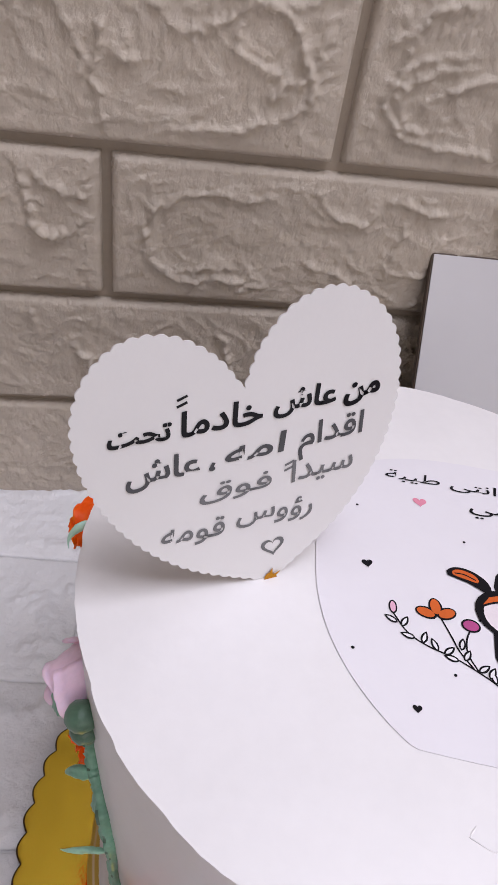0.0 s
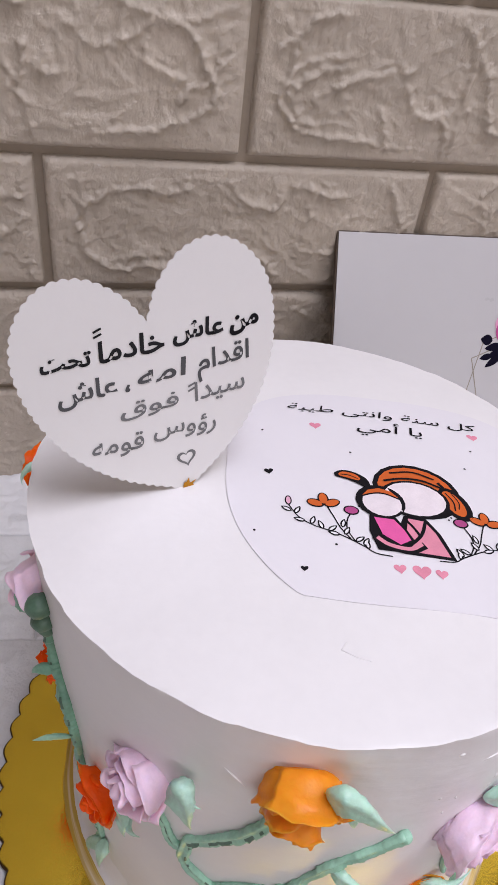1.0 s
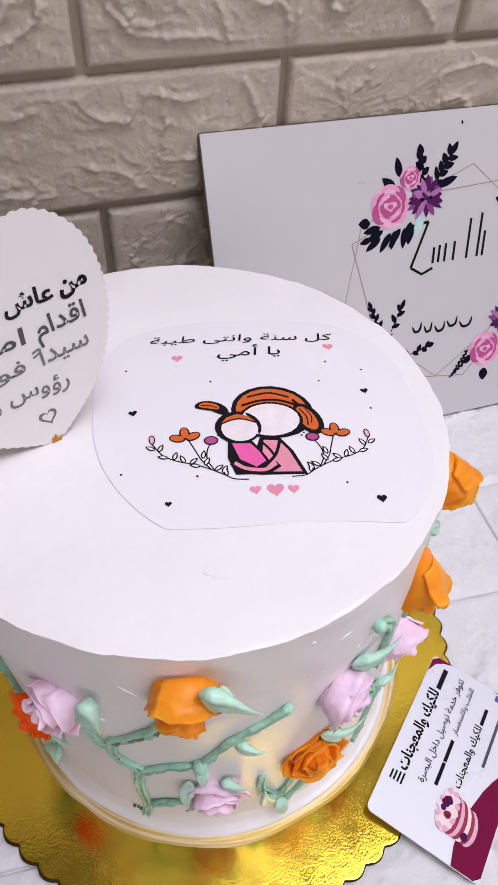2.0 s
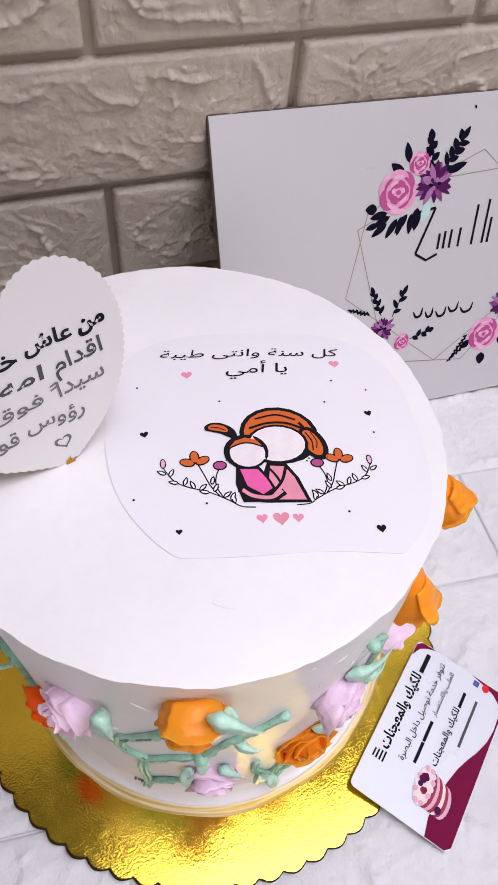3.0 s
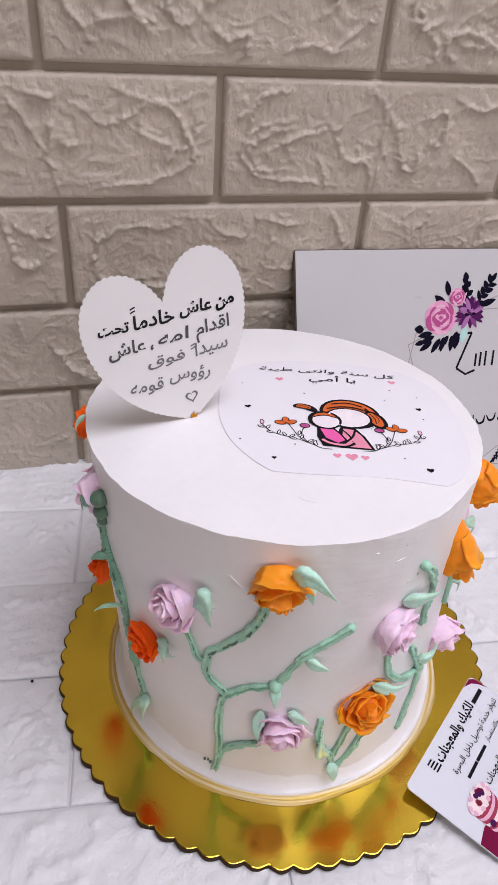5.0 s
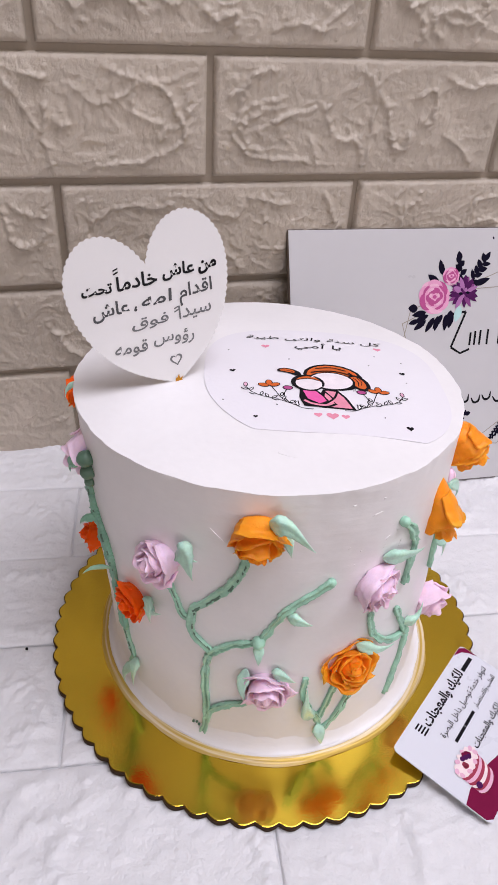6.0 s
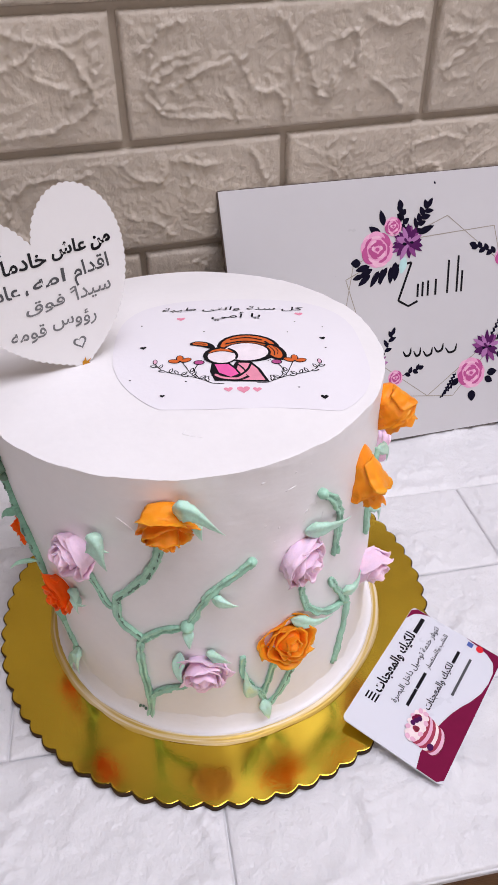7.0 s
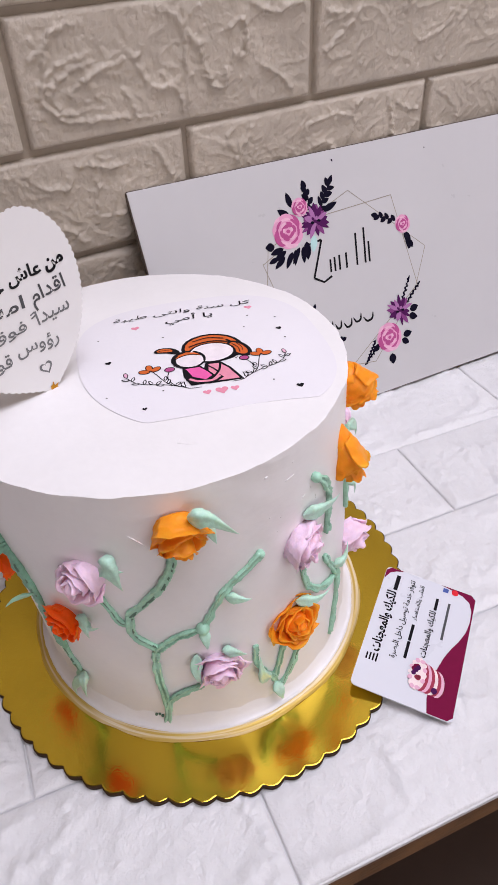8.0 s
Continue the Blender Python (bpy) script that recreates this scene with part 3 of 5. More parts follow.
def rose(a, z, size, mat, tilt=(0, 0), spin=0, seed=0, long=1.0, label="", out=0.0, tail=0.25, bud=False):
    """A piped rose on the cake's side; its axis points outwards, leaned by tilt (along the side, up)."""
    p = on_cake(a, z, size * 0.3 + out)
    axis = Vector((math.cos(radians(a)), math.sin(radians(a)), 0))
    along = Vector((-axis.y, axis.x, 0))
    axis = (axis + along * tilt[0] + Vector((0, 0, 1)) * tilt[1]).normalized()
    m = Matrix.Translation(p - axis * (0.68 * size * long)) @ axis.to_track_quat("Z", "Y").to_matrix().to_4x4() @ pose(0, 0, 0, 0, 0, spin) @ Matrix.Diagonal((1, 1, long, 1))
    rnd = random.Random(seed)
    # the core: a small twisted bud
    n, verts, faces = 14, [], []
    prof = [(0.06, -tail), (0.85, -tail * 0.45), (1.35, 0.0), (1.1, 0.3), (0.8, 0.8), (0.5, 1.15), (0.26, 1.38), (0.07, 1.42)]
    for j, (r, h) in enumerate(prof):
        for i in range(n):
            b = 2 * math.pi * i / n
            q = size * 0.5 * r * (1 + 0.16 * math.sin(b * 2 + j * 0.9))
            verts.append((q * math.cos(b), q * math.sin(b), size * h * 0.95))
    for j in range(len(prof) - 1):
        for i in range(n):
            k = (i + 1) % n
            faces.append((j * n + i, j * n + k, (j + 1) * n + k, (j + 1) * n + i))
    faces.append(tuple(range((len(prof) - 1) * n, len(prof) * n)))
    faces.append(tuple(range(n - 1, -1, -1)))
    ob = part("rose", mesh_of("rose", verts, faces, [mat]), cake, label or "piped icing rose", place=m)
    full = ((1, 0.20, 0.30, 1.58, 5.2), (2, 0.40, 0.54, 1.50, 3.9), (3, 0.56, 0.80, 1.28, 3.1), (3, 0.68, 1.00, 0.95, 2.7))
    closed = ((2, 0.20, 0.30, 1.50, 3.9), (2, 0.42, 0.58, 1.46, 4.0), (3, 0.64, 0.94, 1.16, 3.3))
    for ring, (count, r0, r1, high, span) in enumerate(closed if bud else full):
        for k in range(count):
            v, f = petal_mesh(r0 * size, r1 * size * (0.9 + 0.2 * rnd.random()), high * size * (0.88 + 0.24 * rnd.random()), span, seed * 31 + ring * 7 + k, 0.0014 if bud else 0.0012, 0.42 if bud else 1.0)
            turn = 360 * k / count + 55 * ring + 25 * (rnd.random() - 0.5)
            part("petal", mesh_of("petal", v, f, [mat]), ob, place=pose(0, 0, 0, 8 * (rnd.random() - 0.5), 8 * (rnd.random() - 0.5), turn))
    return ob


def vine(points, width=0.0016, seed=0, taper=1.0, mat=None):
    """A piped stem on the cake's side through (angle, height) points."""
    fine = smooth_path(points, 13)
    path, up, radii = [], [], []
    for i, (a, z) in enumerate(fine):
        w = noise.noise(Vector((a * 0.35, z * 160, seed)))
        path.append(on_cake(a + 0.5 * noise.noise(Vector((z * 90, a, seed + 3))), z, 0.0012 + 0.0005 * w))
        up.append(Vector((math.cos(radians(a)), math.sin(radians(a)), 0)))
        k = i / (len(fine) - 1)
        radii.append(width * (1.08 + 0.38 * w + 0.30 * noise.noise(Vector((i * 0.9, seed, 2))) + 0.16 * noise.noise(Vector((i * 2.3, seed, 5)))) * (1 + (taper - 1) * k))
    v, f = tube_data(path, radii, 18, 0.95, 0.16, seed, 0.80, up)
    # a broken darker streak runs along the groove
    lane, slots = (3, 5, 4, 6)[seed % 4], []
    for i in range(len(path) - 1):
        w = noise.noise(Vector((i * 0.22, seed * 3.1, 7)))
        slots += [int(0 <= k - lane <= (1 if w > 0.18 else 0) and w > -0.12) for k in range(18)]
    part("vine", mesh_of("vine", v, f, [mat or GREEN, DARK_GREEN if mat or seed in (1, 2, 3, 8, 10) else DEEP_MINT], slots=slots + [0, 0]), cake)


def leaf(points, width=0.0032, seed=0, lift=0.002, mat=None, reach=0.0):
    """A piped leaf: fat at its root, drawn out to a point; points are (angle, height)."""
    fine = smooth_path(points, 9)
    n = len(fine)
    path, up, radii = [], [], []
    for i, (a, z) in enumerate(fine):
        k = i / (n - 1)
        path.append(on_cake(a, z, lift + 0.0045 * math.sin(k * 2.0) + reach * k))
        up.append(Vector((math.cos(radians(a)), math.sin(radians(a)), 0)))
        radii.append(width * 1.12 * (math.sqrt(max(0.02, k / 0.26)) if k < 0.26 else (1 - (k - 0.26) / 0.74) ** 1.25) + 0.00012)
    v, f = tube_data(path, radii, 14, 0.75, 0.2, seed, 0.6, up)
    part("leaf", mesh_of("leaf", v, f, [mat or LEAF_MINT]), cake)


def bud(a, z, r, seed=0, mat=None):
    path = [on_cake(a, z, o * r) for o in (-0.3, 0.3, 0.8, 1.25, 1.6, 1.75)]
    v, f = tube_data(path, [r * k for k in (0.8, 1.05, 1.1, 0.9, 0.5, 0.1)], 12, 1.0, 0.15, seed)
    part("bud", mesh_of("bud", v, f, [mat or GREEN]), cake)


def garden():
    # roses: angle, height, size, icing, lean
    o, p = "orange piped icing rose", "pale pink piped icing rose"
    rose(-106.3, 0.1480, 0.0118, ORANGE, (0.12, -0.75), 20, 1, 1.1, o)
    rose(-134.1, 0.1228, 0.0114, PINK, (-0.38, -0.12), 0, 2, 1.0, p, bud=True)
    rose(-146.8, 0.0832, 0.0102, DEEP_ORANGE, (-0.1, -0.1), 60, 3, 1.0, o, bud=True)
    rose(-103.3, 0.0540, 0.0116, PINK, (0.0, -0.15), 10, 4, 0.85, p)
    rose(-77.9, 0.0645, 0.0122, ORANGE, (-0.12, 0.25), 90, 5, 0.8, o)
    rose(-72.6, 0.1135, 0.0120, PINK, (0.45, -0.15), 40, 6, 0.9, p)
    rose(-37.0, 0.0610, 0.0112, PINK, (-0.5, -0.5), 70, 7, 1.1, p, 0.002, bud=True)
    rose(-46.5, 0.1305, 0.0096, ORANGE, (0.15, -2.6), 15, 8, 2.0, o, 0.0, 0.9)
    rose(-25.0, 0.1470, 0.0108, ORANGE, (0.1, -1.3), 15, 9, 1.5, o, 0.0035)
    rose(-12.0, 0.1120, 0.0099, PINK, (0.0, -0.2), 35, 10, 1.0, p)
    rose(175.2, 0.0760, 0.0090, DEEP_ORANGE, (0.0, 0.0), 50, 11, 1.0, o, 0.003)
    rose(-171.0, 0.1450, 0.0112, PINK, (-0.1, -1.3), 5, 12, 1.5, p, -0.004, bud=True)
    rose(158.0, 0.1470, 0.0076, DEEP_ORANGE, (0.1, -0.2), 25, 13, 1.0, o, 0.008)
    # stems
    vine([(-109.0, 0.1370), (-110.4, 0.1288), (-113.7, 0.1192), (-119.5, 0.1080), (-124.6, 0.0993)], 0.0018, 1)
    vine([(-131.2, 0.1106), (-129.5, 0.1025), (-127.9, 0.0939), (-125.4, 0.0924)], 0.0014, 2)
    vine([(-124.6, 0.0993), (-125.4, 0.0924), (-125.1, 0.0841), (-119.9, 0.0748)], 0.0018, 3)
    vine([(-120.7, 0.0702), (-117.8, 0.0763), (-112.7, 0.0826), (-105.9, 0.0857)], 0.0017, 4)
    vine([(-105.9, 0.0857), (-100.0, 0.1030), (-96.3, 0.1103), (-91.9, 0.1156), (-86.7, 0.1220)], 0.0017, 5)
    vine([(-120.7, 0.0714), (-122.1, 0.0517), (-122.2, 0.0244), (-124.1, 0.0081), (-122.9, 0.0010)], 0.0018, 6)
    vine([(-122.3, 0.0232), (-120.0, 0.0308), (-115.2, 0.0371), (-109.5, 0.0412)], 0.0016, 7)
    vine([(-155.5, 0.0517), (-154.3, 0.0429), (-153.2, 0.0357), (-155.8, 0.0212)], 0.0017, 8)
    vine([(-82.1, 0.0509), (-84.5, 0.0369), (-86.7, 0.0241)], 0.0016, 9)
    vine([(-76.7, 0.0388), (-80.9, 0.0238), (-85.9, 0.0162)], 0.0016, 10)
    vine([(-91.6, 0.0603), (-91.9, 0.0474), (-89.9, 0.0360), (-86.7, 0.0265), (-86.2, 0.0131)], 0.0014, 11)
    vine([(-72.7, 0.0938), (-70.8, 0.0804), (-64.2, 0.0679), (-53.5, 0.0608)], 0.0016, 12)
    vine([(-61.5, 0.0870), (-58.2, 0.0763), (-53.3, 0.0617)], 0.0015, 13)
    vine([(-65.5, 0.1439), (-61.7, 0.1374), (-58.6, 0.1263), (-59.0, 0.1148), (-60.2, 0.1028)], 0.0018, 14)
    vine([(-51.8, 0.0565), (-53.9, 0.0385), (-58.1, 0.0190)], 0.0018, 15)
    leaf([(-98.2, 0.1042), (-95.0, 0.1037), (-91.7, 0.1014)], 0.0028, 16, 0.001)
    leaf([(-109.3, 0.0669), (-110.3, 0.0572), (-109.1, 0.0472)], 0.0028, 17, 0.001)
    leaf([(-101.8, 0.0658), (-98.8, 0.0673), (-95.2, 0.0630)], 0.0034, 18, 0.001)
    leaf([(-126.2, 0.1372), (-123.6, 0.1352), (-122.0, 0.1240)], 0.0056, 19, 0.003)
    leaf([(-125.3, 0.1370), (-123.7, 0.1345), (-120.9, 0.1336)], 0.0030, 20, 0.001)
    leaf([(-103.7, 0.1612), (-99.3, 0.1607), (-93.5, 0.1490)], 0.0042, 21, 0.006)
    leaf([(-99.8, 0.1550), (-98.4, 0.1434)], 0.0024, 22, 0.002)
    leaf([(-140.7, 0.0912), (-138.1, 0.0906), (-137.7, 0.0815)], 0.0036, 23, 0.001)
    leaf([(-140.0, 0.0873), (-133.4, 0.0919)], 0.0024, 24, 0.001)
    leaf([(-151.1, 0.0345), (-150.4, 0.0287), (-151.9, 0.0135)], 0.0030, 25, 0.001)
    leaf([(-151.4, 0.0307), (-157.5, 0.0157), (-158.7, 0.0041)], 0.0026, 26, 0.001)
    leaf([(-76.2, 0.0761), (-70.6, 0.0712), (-62.6, 0.0675)], 0.0032, 27, 0.001)
    leaf([(-71.6, 0.1279), (-65.9, 0.1281), (-57.0, 0.1247)], 0.0036, 28, 0.001)
    leaf([(-55.3, 0.0690), (-51.9, 0.0716), (-49.3, 0.0797)], 0.0032, 29, 0.001)
    leaf([(-105.7, 0.0861), (-105.7, 0.0753)], 0.0024, 30, 0.001)
    vine([(-167.9, 0.1400), (-168.7, 0.1260), (-167.0, 0.1160), (-163.1, 0.1090), (-159.8, 0.0990), (-158.5, 0.0920), (-158.1, 0.0767), (-156.1, 0.0634), (-155.5, 0.0517)], 0.0034, 31, 0.7, DEEP_MINT)
    vine([(-39.5, 0.1130), (-40.5, 0.1020), (-40.0, 0.0900)], 0.0019, 32)
    vine([(-32.0, 0.1330), (-34.5, 0.1260), (-37.0, 0.1200)], 0.0016, 33)
    leaf([(-165.5, 0.1130), (-167.6, 0.1110), (-169.2, 0.1060)], 0.0020, 34, 0.001, DEEP_MINT, 0.004)
    leaf([(-158.5, 0.0895), (-160.5, 0.0905), (-163.0, 0.0850)], 0.0014, 35, 0.001, GREEN, 0.009)
    leaf([(-40.5, 0.1080), (-37.0, 0.1040), (-36.0, 0.0930)], 0.0030, 36, 0.001)
    leaf([(-33.0, 0.1340), (-30.0, 0.1300), (-29.0, 0.1220)], 0.0028, 37, 0.001)
    leaf([(-165.8, 0.1475), (-168.9, 0.1430), (-171.0, 0.1350)], 0.0032, 39, 0.004, DEEP_MINT)
    leaf([(163.0, 0.1585), (165.0, 0.1555), (166.5, 0.1520)], 0.0018, 38, 0.005)
    leaf([(-88.8, 0.0271), (-91.4, 0.0412), (-91.7, 0.0572)], 0.0032, 41, 0.001)
    leaf([(-86.5, 0.0220), (-85.8, 0.0100)], 0.0030, 42, 0.001)
    for k, (a, z, r) in enumerate(((-105.8, 0.0869, 0.0028), (-163.0, 0.1500, 0.0038), (-163.7, 0.1420, 0.0034), (-165.4, 0.1345, 0.0024), (-53.4, 0.0624, 0.0021), (-65.8, 0.1447, 0.0023), (-86.7, 0.1220, 0.0018))):
        bud(a, z, r, k, DARK_GREEN if a < -160 else None)
    for k, (a, z, r) in enumerate(((-127.6, 0.0128, 0.0007), (-126.4, 0.0134, 0.0006), (-125.6, 0.0122, 0.0007))):
        bud(a, z, r, 60 + k, DARK_GREEN)
    # small nicks that the scraper left in the icing
    for k, (a, z, da, dz) in enumerate(((-77.0, 0.1538, 3.2, 0.0010), (-71.2, 0.1377, 1.2, 0.0016), (-118.4, 0.1491, 3.6, -0.0060), (-105.9, 0.0078, 4.5, 0.0006), (-83.1, 0.1615, 1.0, 0.0004))):
        fine = [on_cake(a + da * t, z + dz * t, 0.0002) for t in (0, 0.33, 0.67, 1)]
        v, f = tube_data(fine, [0.0001, 0.0003 + 0.0007 * (k == 3), 0.0003, 0.0001], 6)
        part("icing_nick", mesh_of("icing_nick", v, f, [ICING]), cake)

    rnd = random.Random(9)
    for k in range(16):
        a, z = -85 + 22 * rnd.random(), 0.128 + 0.036 * rnd.random()
        fine = [on_cake(a + 0.5 * t * (0.4 + rnd.random()), z + 0.0006 * t, 0.0001) for t in (0, 0.5, 1)]
        v, f = tube_data(fine, [0.0001, 0.0001 + 0.0001 * rnd.random(), 0.0001], 6)
        part("icing_nick", mesh_of("icing_nick", v, f, [ICING]), cake)
    for k, line in enumerate((((-0.0182, -0.0610), (-0.0195, -0.0622), (-0.0202, -0.0630)), ((-0.0202, -0.0630), (-0.0170, -0.0652), (-0.0132, -0.0670)))):
        v, f = tube_data([(x, y, crown(BASE.x + x, BASE.y + y) - 0.0035) for x, y in line], [0.0001, 0.0002, 0.0001], 6)
        part("icing_nick", mesh_of("icing_nick", v, f, [ICING]), cake)


garden()


# ---- flat print: shapes in metres on a plane ----
def ellipse(cx, cy, rx, ry, turn=0.0, n=20):
    c, s = math.cos(radians(turn)), math.sin(radians(turn))
    out = []
    for i in range(n):
        a = 2 * math.pi * i / n
        x, y = rx * math.cos(a), ry * math.sin(a)
        out.append((cx + x * c - y * s, cy + x * s + y * c))
    return out


def blade(x, y, length, width, turn):
    """A pointed leaf that grows from (x, y)."""
    c, s = math.cos(radians(turn)), math.sin(radians(turn))
    side = [(length * t, width * 0.5 * math.sin(math.pi * t ** 0.85) ** 0.8) for t in np.linspace(0, 1, 9)]
    pts = side + [(u, -v) for u, v in side[-2:0:-1]]
    return [(x + u * c - v * s, y + u * s + v * c) for u, v in pts]


def heart_shape(cx, cy, size, turn=0.0):
    c, s = math.cos(radians(turn)), math.sin(radians(turn))
    out = []
    for i in range(28):
        t = 2 * math.pi * i / 28
        x = 16 * math.sin(t) ** 3 / 32 * size
        y = (13 * math.cos(t) - 5 * math.cos(2 * t) - 2 * math.cos(3 * t) - math.cos(4 * t)) / 32 * size
        out.append((cx + x * c - y * s, cy + x * s + y * c))
    return out


def ribbon(points, width, taper=False):
    """A stroke of a pen along a line, as quads."""
    pts = [Vector((p[0], p[1])) for p in points]
    quads, n = [], len(pts)
    sides = []
    for i, p in enumerate(pts):
        d = (pts[min(i + 1, n - 1)] - pts[max(i - 1, 0)])
        d = d.normalized() if d.length else Vector((1, 0))
        w = width / 2 * ((1 - 0.7 * abs(2 * i / (n - 1) - 1) ** 3) if taper else 1)
        sides.append((p + Vector((-d.y, d.x)) * w, p - Vector((-d.y, d.x)) * w))
    for (a, b), (c, d) in zip(sides, sides[1:]):
        quads.append([tuple(a), tuple(b), tuple(d), tuple(c)])
    return quads


def curve(points, width, steps=6, taper=False):
    return ribbon(smooth_path(points, steps), width, taper)


def print_on(name, parent, items, lift=0.0, label=""):
    """items: (ink, layer, polygon or list of polygons); layers lie a hair over one another."""
    verts, faces, slots, inks = [], [], [], []
    for ink, layer, polys in items:
        if ink not in inks:
            inks.append(ink)
        if not isinstance(polys[0], list):
            polys = [polys]
        for poly in polys:
            k = len(verts)
            area = sum(a[0] * b[1] - b[0] * a[1] for a, b in zip(poly, poly[1:] + poly[:1]))
            verts += [(p[0], p[1], lift + 0.00012 + 0.00004 * layer) for p in (poly if area > 0 else poly[::-1])]
            faces.append(tuple(range(k, k + len(poly))))
            slots.append(inks.index(ink))
    return part(name, mesh_of(name, verts, faces, [INK[i] for i in inks], False, slots), parent, label)


# Arabic letters joined by their presentation forms: first code, whether the letter joins to the next
FORMS = {
    "أ": (0xFE83, 0), "ؤ": (0xFE85, 0), "ا": (0xFE8D, 0), "ب": (0xFE8F, 1), "ة": (0xFE93, 0), "ت": (0xFE95, 1), "ج": (0xFE9D, 1), "ح": (0xFEA1, 1), "خ": (0xFEA5, 1),
    "د": (0xFEA9, 0), "ر": (0xFEAD, 0), "س": (0xFEB1, 1), "ش": (0xFEB5, 1), "ص": (0xFEB9, 1), "ط": (0xFEC1, 1), "ع": (0xFEC9, 1), "ف": (0xFED1, 1),
    "ق": (0xFED5, 1), "ك": (0xFED9, 1), "ل": (0xFEDD, 1), "م": (0xFEE1, 1), "ن": (0xFEE5, 1), "ه": (0xFEE9, 1), "و": (0xFEED, 0), "ى": (0xFEEF, 0), "ي": (0xFEF1, 1),
}


def arabic(words):
    out = []
    for i, ch in enumerate(words):
        if ch not in FORMS:
            out.append(ch)
            continue
        code, joins = FORMS[ch]
        before = i > 0 and words[i - 1] in FORMS and FORMS[words[i - 1]][1]
        after = joins and i + 1 < len(words) and words[i + 1] in FORMS
        out.append(chr(code + (3 if before and after else 2 if after else 1 if before else 0)))
    return "".join(reversed(out))


def writing(name, parent, body, x0, x1, y, ink, turn=0.0, lift=0.0, bold=0.0, shear=0.0, tall=1.0, wave=0.0, label=""):
    """A line of writing from x0 to x1 on the plane of parent, its foot at y, turned about its left end."""
    cu = bpy.data.curves.new(name, "FONT")
    cu.body, cu.resolution_u, cu.offset, cu.shear = body, 3, bold, shear
    tmp = new(name, cu)
    me = bpy.data.meshes.new_from_object(tmp.evaluated_get(bpy.context.evaluated_depsgraph_get()))
    bpy.data.objects.remove(tmp)
    xs = [v.co.x for v in me.vertices]
    k = (x1 - x0) / (max(xs) - min(xs))
    lo = min(xs)
    for v in me.vertices:
        v.co = Vector(((v.co.x - lo) * k, v.co.y * k * tall + wave * math.sin(v.co.x * 2.2), 0))
    me.name = name
    me.materials.clear()
    me.materials.append(INK[ink])
    return part(name, me, parent, label, place=pose(x0, y, lift + 0.0002, 0, 0, turn))


# ---- printed wafer sheet on the cake ----
wafer = thing("printed_sheet", pose(0.0255, -0.0042, 0.1747, 0, 0, -10.5), "printed wafer paper sheet with greeting and drawing on the cake", "cake decoration")


